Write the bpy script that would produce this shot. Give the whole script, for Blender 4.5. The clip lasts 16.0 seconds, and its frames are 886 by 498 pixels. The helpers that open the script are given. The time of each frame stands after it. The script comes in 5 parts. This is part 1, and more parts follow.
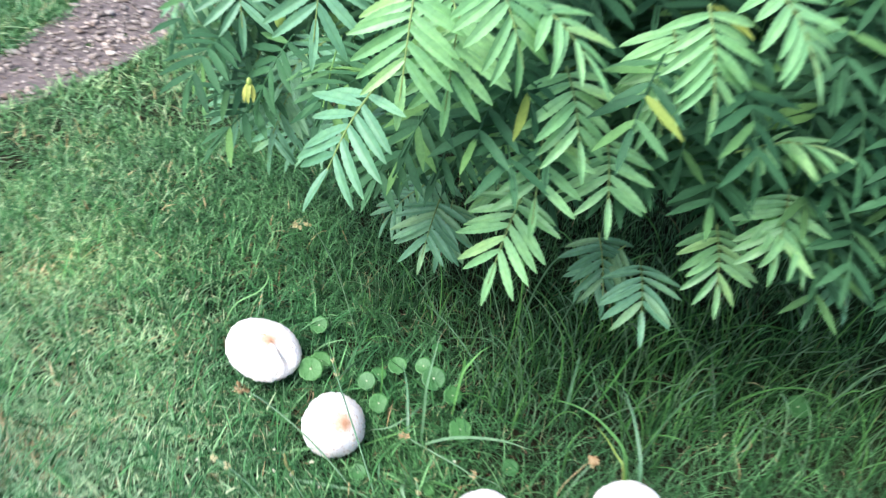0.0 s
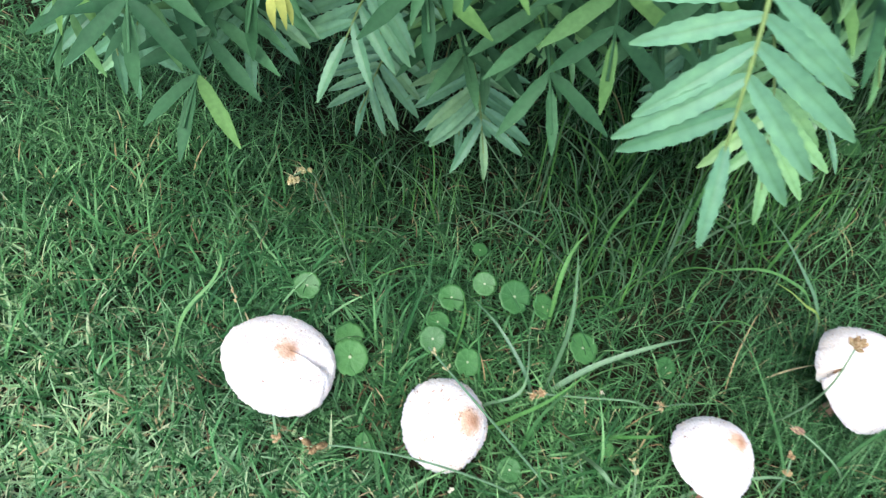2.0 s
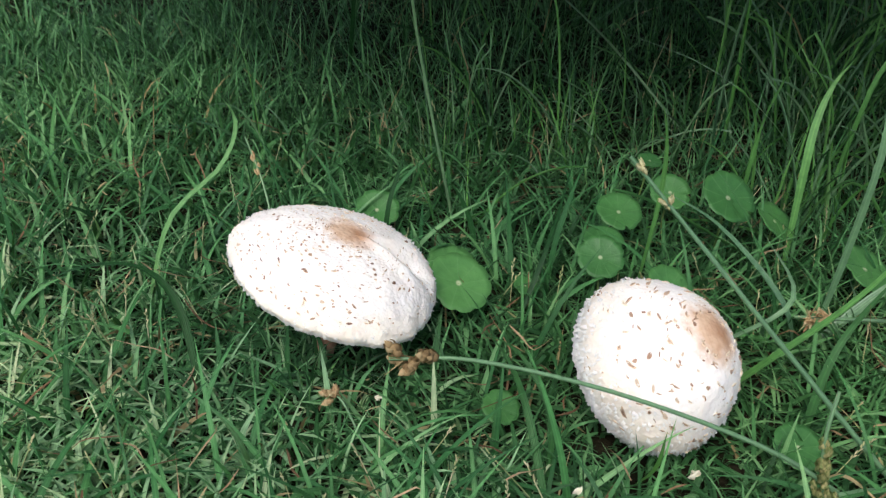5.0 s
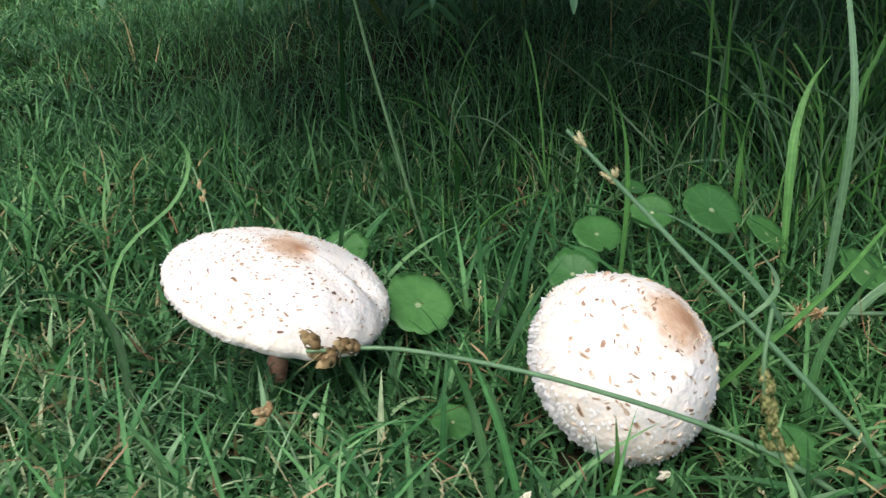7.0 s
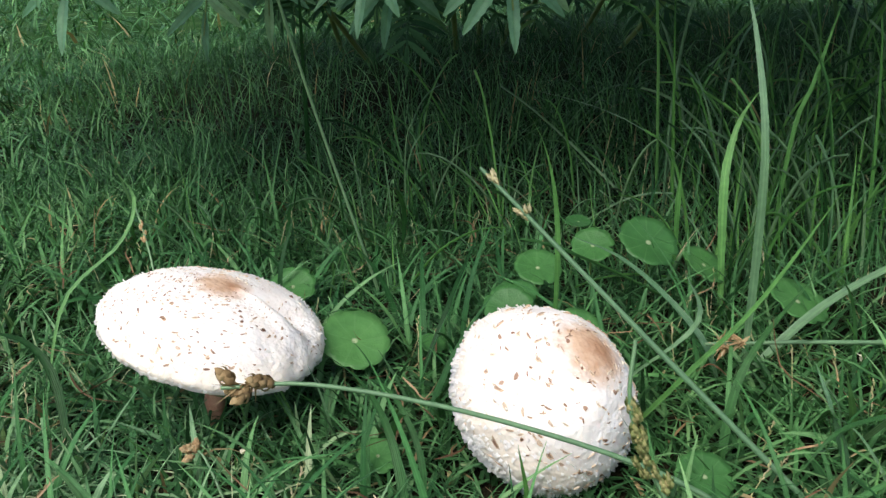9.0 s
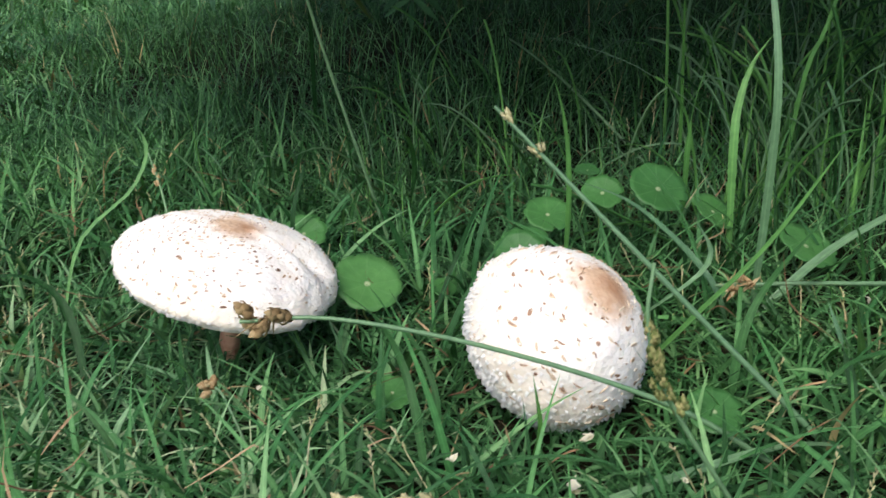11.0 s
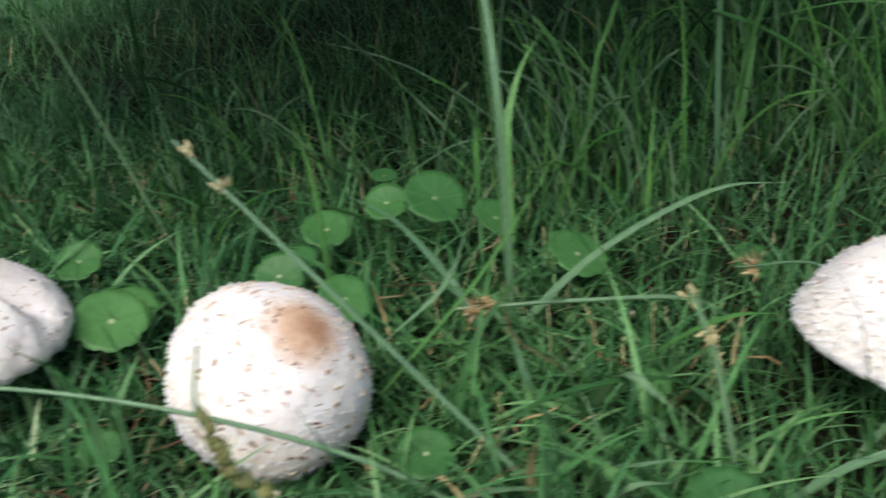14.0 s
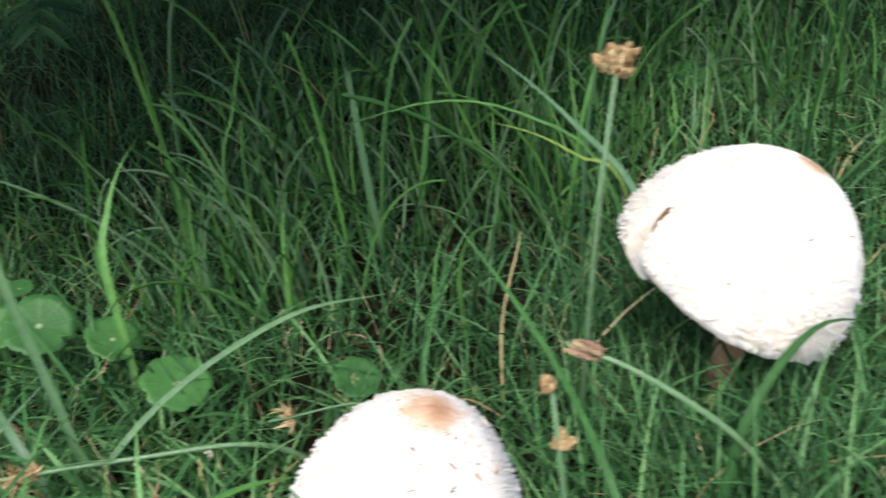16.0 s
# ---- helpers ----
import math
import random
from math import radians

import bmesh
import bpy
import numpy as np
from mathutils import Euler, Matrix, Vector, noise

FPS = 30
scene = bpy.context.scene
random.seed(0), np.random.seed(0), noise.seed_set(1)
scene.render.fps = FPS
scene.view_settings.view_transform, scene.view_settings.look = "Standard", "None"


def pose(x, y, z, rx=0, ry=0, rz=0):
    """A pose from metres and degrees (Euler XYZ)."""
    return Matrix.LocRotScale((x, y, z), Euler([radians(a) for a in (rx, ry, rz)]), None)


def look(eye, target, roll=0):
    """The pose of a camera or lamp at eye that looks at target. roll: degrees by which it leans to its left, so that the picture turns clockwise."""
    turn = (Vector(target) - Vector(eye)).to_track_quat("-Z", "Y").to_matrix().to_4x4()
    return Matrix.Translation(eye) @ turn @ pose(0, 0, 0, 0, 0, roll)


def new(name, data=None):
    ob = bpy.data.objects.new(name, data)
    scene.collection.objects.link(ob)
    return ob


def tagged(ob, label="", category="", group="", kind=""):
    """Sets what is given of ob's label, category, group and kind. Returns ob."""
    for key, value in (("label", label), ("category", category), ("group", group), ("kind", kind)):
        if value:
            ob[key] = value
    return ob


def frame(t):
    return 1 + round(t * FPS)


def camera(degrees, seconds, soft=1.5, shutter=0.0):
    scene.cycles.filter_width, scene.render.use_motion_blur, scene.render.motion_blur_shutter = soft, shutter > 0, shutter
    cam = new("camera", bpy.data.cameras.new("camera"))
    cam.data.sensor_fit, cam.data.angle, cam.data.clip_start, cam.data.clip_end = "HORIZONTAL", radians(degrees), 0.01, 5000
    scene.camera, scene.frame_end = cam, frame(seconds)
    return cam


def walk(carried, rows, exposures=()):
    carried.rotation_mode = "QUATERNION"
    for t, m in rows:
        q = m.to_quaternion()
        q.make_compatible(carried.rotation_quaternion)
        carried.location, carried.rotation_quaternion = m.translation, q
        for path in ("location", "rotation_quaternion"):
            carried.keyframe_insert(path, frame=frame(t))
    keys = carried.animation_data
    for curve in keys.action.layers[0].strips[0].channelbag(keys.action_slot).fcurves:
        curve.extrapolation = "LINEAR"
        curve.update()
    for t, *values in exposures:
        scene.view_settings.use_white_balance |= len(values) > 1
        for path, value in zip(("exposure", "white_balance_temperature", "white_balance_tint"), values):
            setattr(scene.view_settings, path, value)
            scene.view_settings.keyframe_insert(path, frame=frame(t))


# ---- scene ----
cam = camera(53.0, 16.0, soft=1.3, shutter=0.6)
PATH = [
    (0, (0.009, 0.133, 1.061), (-0.048, 1.771, -0.084), 8.7),
    (0.2, (-0.049, 0.225, 1.023), (-0.025, 1.841, -0.154), 8.1),
    (0.5, (-0.141, 0.309, 0.989), (0.101, 1.885, -0.218), 10.7),
    (0.7, (-0.171, 0.385, 0.971), (0.137, 1.923, -0.27), 11.6),
    (1, (-0.256, 0.451, 0.943), (0.175, 1.912, -0.353), 13.2),
    (1.2, (-0.307, 0.498, 0.916), (0.194, 1.894, -0.426), 13.2),
    (1.5, (-0.383, 0.575, 0.921), (0.207, 1.821, -0.528), 11.4),
    (1.7, (-0.415, 0.618, 0.888), (0.245, 1.843, -0.549), 9.6),
    (2, (-0.414, 0.667, 0.872), (0.234, 1.822, -0.626), 8.6),
    (2.2, (-0.422, 0.682, 0.849), (0.24, 1.855, -0.629), 9.4),
    (2.5, (-0.415, 0.736, 0.771), (0.282, 1.896, -0.702), 8.7),
    (2.7, (-0.42, 0.78, 0.668), (0.294, 1.968, -0.774), 7.6),
    (3, (-0.41, 0.824, 0.575), (0.337, 1.972, -0.882), 8.1),
    (3.2, (-0.392, 0.828, 0.542), (0.353, 1.912, -0.965), 9.5),
    (3.5, (-0.395, 0.863, 0.464), (0.423, 1.973, -0.985), 10.9),
    (3.7, (-0.369, 0.85, 0.428), (0.378, 2.02, -1.011), 5.6),
    (4, (-0.387, 0.841, 0.419), (0.41, 2.048, -0.962), 6.1),
    (4.5, (-0.409, 0.798, 0.385), (0.338, 2.217, -0.811), 4.0),
    (4.7, (-0.417, 0.786, 0.365), (0.294, 2.284, -0.752), 3.9),
    (6.8, (-0.366, 0.747, 0.261), (0.271, 2.483, -0.501), -1.9),
    (7, (-0.359, 0.749, 0.261), (0.269, 2.491, -0.495), -2.3),
    (7.5, (-0.349, 0.75, 0.253), (0.289, 2.486, -0.508), -2.2),
    (8, (-0.339, 0.747, 0.262), (0.3, 2.508, -0.438), -3.2),
    (8.2, (-0.335, 0.743, 0.264), (0.301, 2.512, -0.419), -3.2),
    (10.3, (-0.32, 0.712, 0.26), (0.311, 2.475, -0.443), -3.2),
    (10.5, (-0.32, 0.713, 0.257), (0.313, 2.467, -0.467), -3.2),
    (11, (-0.334, 0.721, 0.253), (0.286, 2.466, -0.502), -3.2),
    (11.5, (-0.337, 0.719, 0.248), (0.24, 2.469, -0.528), -3.5),
    (12, (-0.325, 0.717, 0.245), (0.257, 2.466, -0.531), -3.7),
    (12.5, (-0.301, 0.714, 0.248), (0.269, 2.468, -0.525), -4.4),
    (13, (-0.271, 0.71, 0.249), (0.295, 2.451, -0.557), -5.4),
    (13.5, (-0.242, 0.712, 0.244), (0.38, 2.428, -0.576), -5.7),
    (14, (-0.198, 0.709, 0.262), (0.458, 2.408, -0.565), -5.8),
    (14.5, (-0.134, 0.704, 0.262), (0.579, 2.363, -0.598), -5.9),
    (15, (-0.093, 0.7, 0.264), (0.652, 2.343, -0.599), -5.5),
    (15.5, (-0.046, 0.694, 0.287), (0.725, 2.333, -0.562), -7.1),
    (16, (-0.004, 0.68, 0.3), (0.804, 2.281, -0.586), -8.0),
]
EXPOSURES = [(0.0, 1.47, 5900, 15), (2.0, 1.06, 5900, 15), (3.0, 0.7, 5900, 14), (3.5, 0.38, 5950, 13), (4.0, 0.03, 6000, 12), (4.5, 0.2, 6150, 11), (7.0, 0.43, 6350, 11), (12.5, 0.46, 6350, 11), (14.0, 0.32, 6300, 12), (15.0, 0.31, 6340, 12), (16.0, 0.8, 6430, 12)]
walk(cam, [(t, look(eye, target, roll)) for t, eye, target, roll in PATH],
     exposures=EXPOSURES)

# ---- world and sun ----
world = bpy.data.worlds.new("sky")
scene.world = world
world.use_nodes = True
wn = world.node_tree
sky = wn.nodes.new("ShaderNodeTexSky")
sky.sky_type, sky.sun_disc = "NISHITA", False
SUN_EL, SUN_AZ = radians(54), radians(222)   # azimuth clockwise from +y
sky.sun_elevation, sky.sun_rotation = SUN_EL, SUN_AZ
sky.air_density, sky.dust_density, sky.ozone_density = 0.8, 4.0, 0.6
wn.links.new(sky.outputs[0], wn.nodes["Background"].inputs[0])
wn.nodes["Background"].inputs[1].default_value = 0.15
sun = new("sun", bpy.data.lights.new("sun", "SUN"))
sun.data.energy, sun.data.angle, sun.data.color = 1.5, radians(25), (1.0, 0.96, 0.9)
to_sun = Vector((math.sin(SUN_AZ) * math.cos(SUN_EL), math.cos(SUN_AZ) * math.cos(SUN_EL), math.sin(SUN_EL)))
sun.matrix_world = look(to_sun * 20, (0, 0, 0))


# ---- materials ----
def material(name, rough=0.6, spec=0.3):
    m = bpy.data.materials.new(name)
    m.use_nodes = True
    b = m.node_tree.nodes["Principled BSDF"]
    b.inputs["Roughness"].default_value = rough
    b.inputs["Specular IOR Level"].default_value = spec
    return m, m.node_tree, b


def node(tree, kind, **values):
    n = tree.nodes.new(kind)
    for key, value in values.items():
        n.inputs[key.replace("_", " ")].default_value = value
    return n


def ramp(tree, source, stops):
    r = tree.nodes.new("ShaderNodeValToRGB")
    while len(r.color_ramp.elements) < len(stops):
        r.color_ramp.elements.new(0.5)
    for e, (at, colour) in zip(r.color_ramp.elements, stops):
        e.position, e.color = at, (*colour, 1)
    tree.links.new(source, r.inputs[0])
    return r.outputs[0]


def mixed(tree, fac, a, b, mode="MIX"):
    n = tree.nodes.new("ShaderNodeMix")
    n.data_type, n.blend_type = "RGBA", mode
    for value, socket in ((fac, n.inputs[0]), (a, n.inputs[6]), (b, n.inputs[7])):
        if isinstance(value, bpy.types.NodeSocket):
            tree.links.new(value, socket)
        else:
            socket.default_value = value if isinstance(value, float) else (*value, 1)
    return n.outputs[2]


def noise_at(tree, scale, detail=4.0, coord="Object"):
    c = tree.nodes.new("ShaderNodeTexCoord")
    n = node(tree, "ShaderNodeTexNoise", Scale=scale, Detail=detail)
    tree.links.new(c.outputs[coord], n.inputs["Vector"])
    return n.outputs["Fac"]


def bumped(tree, bsdf, height, strength, distance):
    b = node(tree, "ShaderNodeBump", Strength=strength, Distance=distance)
    tree.links.new(height, b.inputs["Height"])
    tree.links.new(b.outputs[0], bsdf.inputs["Normal"])


def leafy(name, stops, through_light=0.2, rough=0.45, spec=0.35, island=True, patch=6.0, blade=False):
    """A thin green leaf: hue varies by leaf and by patch, and light comes through it."""
    m, t, b = material(name, rough, spec)
    if island:
        src = t.nodes.new("ShaderNodeNewGeometry").outputs["Random Per Island"]
    else:
        src = t.nodes.new("ShaderNodeObjectInfo").outputs["Random"]
    colour = ramp(t, src, stops)
    colour = mixed(t, 0.55, colour, ramp(t, noise_at(t, patch, 3.0), [(0.3, (0.55, 0.6, 0.5)), (0.7, (1.25, 1.2, 1.0))]), "MULTIPLY")
    colour = mixed(t, 0.5, colour, ramp(t, noise_at(t, 260.0, 3.0), [(0.3, (0.7, 0.72, 0.7)), (0.7, (1.2, 1.18, 1.15))]), "MULTIPLY")
    colour = mixed(t, 1.0, colour, ramp(t, noise_at(t, 1.7, 2.0), [(0.35, (0.85, 0.88, 0.9)), (0.65, (1.2, 1.12, 1.0))]), "MULTIPLY")
    if blade:
        # long veins, a pale midrib, and a dry tip on some blades
        c = t.nodes.new("ShaderNodeTexCoord")
        sep = t.nodes.new("ShaderNodeSeparateXYZ")
        t.links.new(c.outputs["UV"], sep.inputs[0])
        wave = node(t, "ShaderNodeMath")
        wave.operation = "MULTIPLY"
        wave.inputs[1].default_value = 31.4
        t.links.new(sep.outputs["X"], wave.inputs[0])
        vein = node(t, "ShaderNodeMath")
        vein.operation = "SINE"
        t.links.new(wave.outputs[0], vein.inputs[0])
        rib = ramp(t, sep.outputs["X"], [(0.36, (0.95, 0.95, 0.95)), (0.47, (1.25, 1.2, 1.2)), (0.53, (1.25, 1.2, 1.2)), (0.64, (0.95, 0.95, 0.95))])
        colour = mixed(t, 1.0, colour, rib, "MULTIPLY")
        dry_at = node(t, "ShaderNodeMath")
        dry_at.operation = "MULTIPLY_ADD"
        t.links.new(src, dry_at.inputs[0])
        dry_at.inputs[1].default_value = 0.14
        t.links.new(sep.outputs["Y"], dry_at.inputs[2])
        colour = mixed(t, ramp(t, dry_at.outputs[0], [(1.04, (0, 0, 0)), (1.12, (0.75, 0.75, 0.75))]), colour, (0.36, 0.28, 0.15))
        bumped(t, b, vein.outputs[0], 0.35, 0.0004)
    t.links.new(colour, b.inputs["Base Color"])
    tr = t.nodes.new("ShaderNodeBsdfTranslucent")
    t.links.new(mixed(t, 1.0, colour, (1.0, 1.1, 0.5), "MULTIPLY"), tr.inputs[0])
    mix = t.nodes.new("ShaderNodeMixShader")
    mix.inputs[0].default_value = through_light
    t.links.new(b.outputs[0], mix.inputs[1])
    t.links.new(tr.outputs[0], mix.inputs[2])
    t.links.new(mix.outputs[0], t.nodes["Material Output"].inputs[0])
    return m


GRASS = leafy("lawn_blades", [(0.0, (0.020, 0.073, 0.028)), (0.4, (0.047, 0.152, 0.057)), (0.75, (0.094, 0.262, 0.110)), (1.0, (0.190, 0.392, 0.190))], 0.16, 0.45, 0.18, blade=True)
LIT_FADED = leafy("lit_faded_lawn_blades", [(0.0, (0.180, 0.370, 0.207)), (0.5, (0.275, 0.495, 0.289)), (0.85, (0.405, 0.600, 0.365)), (1.0, (0.560, 0.655, 0.460))], 0.25, 0.5, 0.4, blade=True)
LONG = leafy("long_blades", [(0.0, (0.013, 0.055, 0.018)), (0.4, (0.030, 0.112, 0.035)), (0.75, (0.075, 0.225, 0.073)), (1.0, (0.175, 0.385, 0.153))], 0.2, 0.42, 0.2, island=False, blade=True)
WILD = leafy("wild_blades", [(0.0, (0.024, 0.106, 0.037)), (0.5, (0.060, 0.203, 0.073)), (0.85, (0.114, 0.314, 0.121)), (1.0, (0.211, 0.418, 0.202))], 0.16, 0.42, 0.2, blade=True)
TURNING = leafy("yellowing_blades", [(0.0, (0.20, 0.34, 0.08)), (1.0, (0.30, 0.42, 0.10))], 0.15, 0.4, 0.35, island=False, blade=True)
PALE = leafy("sedge_green", [(0.0, (0.105, 0.245, 0.135)), (1.0, (0.215, 0.390, 0.230))], 0.16, 0.3, 0.5, island=False, blade=True)
BRIGHT = leafy("fresh_blades", [(0.0, (0.085, 0.270, 0.069)), (1.0, (0.162, 0.400, 0.128))], 0.28, 0.38, 0.32, island=False, blade=True)
REED = leafy("sedge_stalks", [(0.0, (0.10, 0.22, 0.12)), (1.0, (0.18, 0.32, 0.18))], 0.0, 0.4, 0.4, island=False)
DRY = leafy("dry_blades", [(0.0, (0.26, 0.19, 0.11)), (0.6, (0.42, 0.35, 0.2)), (1.0, (0.56, 0.5, 0.33))], 0.2, 0.7)
SCRAP = leafy("dead_scraps", [(0.0, (0.09, 0.055, 0.035)), (0.6, (0.22, 0.14, 0.09)), (1.0, (0.42, 0.32, 0.22))], 0.1, 0.8, 0.15)
# one leaf in two tones: a lit green, and a bluer dark for shade
LEAFLET = leafy("lit_marigold_leaflets", [(0.0, (0.185, 0.43, 0.196)), (0.8, (0.29, 0.57, 0.281)), (1.0, (0.36, 0.61, 0.254))], 0.25, 0.42, 0.4, island=False)
LEAFLET_SHADED = leafy("shaded_marigold_leaflets", [(0.0, (0.11, 0.28, 0.170)), (0.8, (0.17, 0.38, 0.244)), (1.0, (0.24, 0.43, 0.233))], 0.18, 0.45, 0.35, island=False)


def add_midrib(m):
    """A sunken midrib and a paler margin on a leaf that lies along y."""
    t = m.node_tree
    b = t.nodes["Principled BSDF"]
    old = b.inputs["Base Color"].links[0].from_socket
    c = t.nodes.new("ShaderNodeTexCoord")
    sep = t.nodes.new("ShaderNodeSeparateXYZ")
    t.links.new(c.outputs["Object"], sep.inputs[0])
    side = node(t, "ShaderNodeMath")
    side.operation = "ABSOLUTE"
    t.links.new(sep.outputs["X"], side.inputs[0])
    rib = ramp(t, side.outputs[0], [(0.0, (0.78, 0.82, 0.72)), (0.012, (0.88, 0.9, 0.86)), (0.03, (1.0, 1.0, 1.0)), (0.1, (1.04, 1.03, 1.02)), (0.13, (1.15, 1.12, 1.03))])
    t.links.new(mixed(t, 1.0, old, rib, "MULTIPLY"), b.inputs["Base Color"])
    bumped(t, b, side.outputs[0], 0.3, 0.05)


add_midrib(LEAFLET)
add_midrib(LEAFLET_SHADED)
# shade deep in the bush is put into this darker leaf colour
SHADED_FOLIAGE = leafy("shaded_marigold_foliage", [(0.0, (0.022, 0.078, 0.038)), (0.85, (0.056, 0.155, 0.076)), (0.995, (0.12, 0.26, 0.08)), (1.0, (0.28, 0.32, 0.06))], 0.12, 0.55, 0.1)
STALKS = leafy("marigold_stalks", [(0.0, (0.13, 0.22, 0.07)), (1.0, (0.2, 0.3, 0.1))], 0.0, 0.5, 0.3, island=False)
YELLOW = leafy("marigold_petals", [(0.0, (0.34, 0.42, 0.12)), (1.0, (0.45, 0.50, 0.15))], 0.3, 0.6, 0.2)
CALYX = leafy("bud_green", [(0.0, (0.22, 0.36, 0.09)), (1.0, (0.32, 0.44, 0.12))], 0.1, 0.5, 0.3)
STRAW = leafy("seed_straw", [(0.0, (0.31, 0.20, 0.11)), (0.5, (0.48, 0.34, 0.20)), (1.0, (0.66, 0.54, 0.36))], 0.15, 0.75, 0.2)
GOLD = leafy("seed_pale_gold", [(0.0, (0.40, 0.37, 0.18)), (0.5, (0.58, 0.52, 0.31)), (1.0, (0.74, 0.68, 0.48))], 0.15, 0.75, 0.2)
MAUVE = leafy("seed_purplish", [(0.0, (0.3, 0.17, 0.14)), (0.5, (0.45, 0.3, 0.22)), (1.0, (0.62, 0.5, 0.3))], 0.15, 0.7, 0.2)
UMBER = leafy("seed_brown", [(0.0, (0.15, 0.10, 0.05)), (0.5, (0.28, 0.20, 0.11)), (1.0, (0.42, 0.33, 0.20))], 0.1, 0.75, 0.2)
SPIKE = leafy("green_spike", [(0.0, (0.17, 0.25, 0.09)), (0.6, (0.30, 0.33, 0.14)), (1.0, (0.5, 0.44, 0.24))], 0.15, 0.7, 0.2)
SPIKELET = leafy("pale_spikelets", [(0.0, (0.3, 0.36, 0.18)), (0.5, (0.48, 0.5, 0.3)), (1.0, (0.62, 0.56, 0.42))], 0.15, 0.7, 0.2)
PETAL_WHITE = leafy("white_petals", [(0.0, (0.7, 0.68, 0.62)), (1.0, (0.85, 0.84, 0.8))], 0.2, 0.6, 0.2)


def pennywort_material():
    m, t, b = material("pennywort_green", 0.4, 0.3)
    c = t.nodes.new("ShaderNodeTexCoord")
    rnd = t.nodes.new("ShaderNodeObjectInfo").outputs["Random"]
    base = ramp(t, rnd, [(0.0, (0.048, 0.160, 0.046)), (0.6, (0.066, 0.205, 0.058)), (1.0, (0.092, 0.25, 0.075))])
    length = t.nodes.new("ShaderNodeVectorMath")
    length.operation = "LENGTH"
    t.links.new(c.outputs["Object"], length.inputs[0])
    # pale dot where the stalk joins
    dot = ramp(t, length.outputs["Value"], [(0.05, (1, 1, 1)), (0.11, (0, 0, 0))])
    base = mixed(t, 0.5, base, ramp(t, noise_at(t, 3.0), [(0.3, (0.7, 0.75, 0.7)), (0.7, (1.25, 1.2, 1.1))]), "MULTIPLY")
    # pale veins that fan out from it
    spin = t.nodes.new("ShaderNodeTexGradient")
    spin.gradient_type = "RADIAL"
    t.links.new(c.outputs["Object"], spin.inputs[0])
    fan = node(t, "ShaderNodeMath")
    fan.operation = "MULTIPLY"
    fan.inputs[1].default_value = 9.0
    t.links.new(spin.outputs["Fac"], fan.inputs[0])
    back = node(t, "ShaderNodeMath")
    back.operation = "PINGPONG"
    back.inputs[1].default_value = 0.5
    t.links.new(fan.outputs[0], back.inputs[0])
    base = mixed(t, ramp(t, back.outputs[0], [(0.0, (0.3, 0.3, 0.3)), (0.07, (0, 0, 0))]), base, (0.15, 0.32, 0.12))
    base = mixed(t, dot, base, (0.42, 0.5, 0.3))
    t.links.new(base, b.inputs["Base Color"])
    bumped(t, b, noise_at(t, 14.0), 0.1, 0.02)
    tr = t.nodes.new("ShaderNodeBsdfTranslucent")
    t.links.new(base, tr.inputs[0])
    mix = t.nodes.new("ShaderNodeMixShader")
    mix.inputs[0].default_value = 0.2
    t.links.new(b.outputs[0], mix.inputs[1])
    t.links.new(tr.outputs[0], mix.inputs[2])
    t.links.new(mix.outputs[0], t.nodes["Material Output"].inputs[0])
    return m


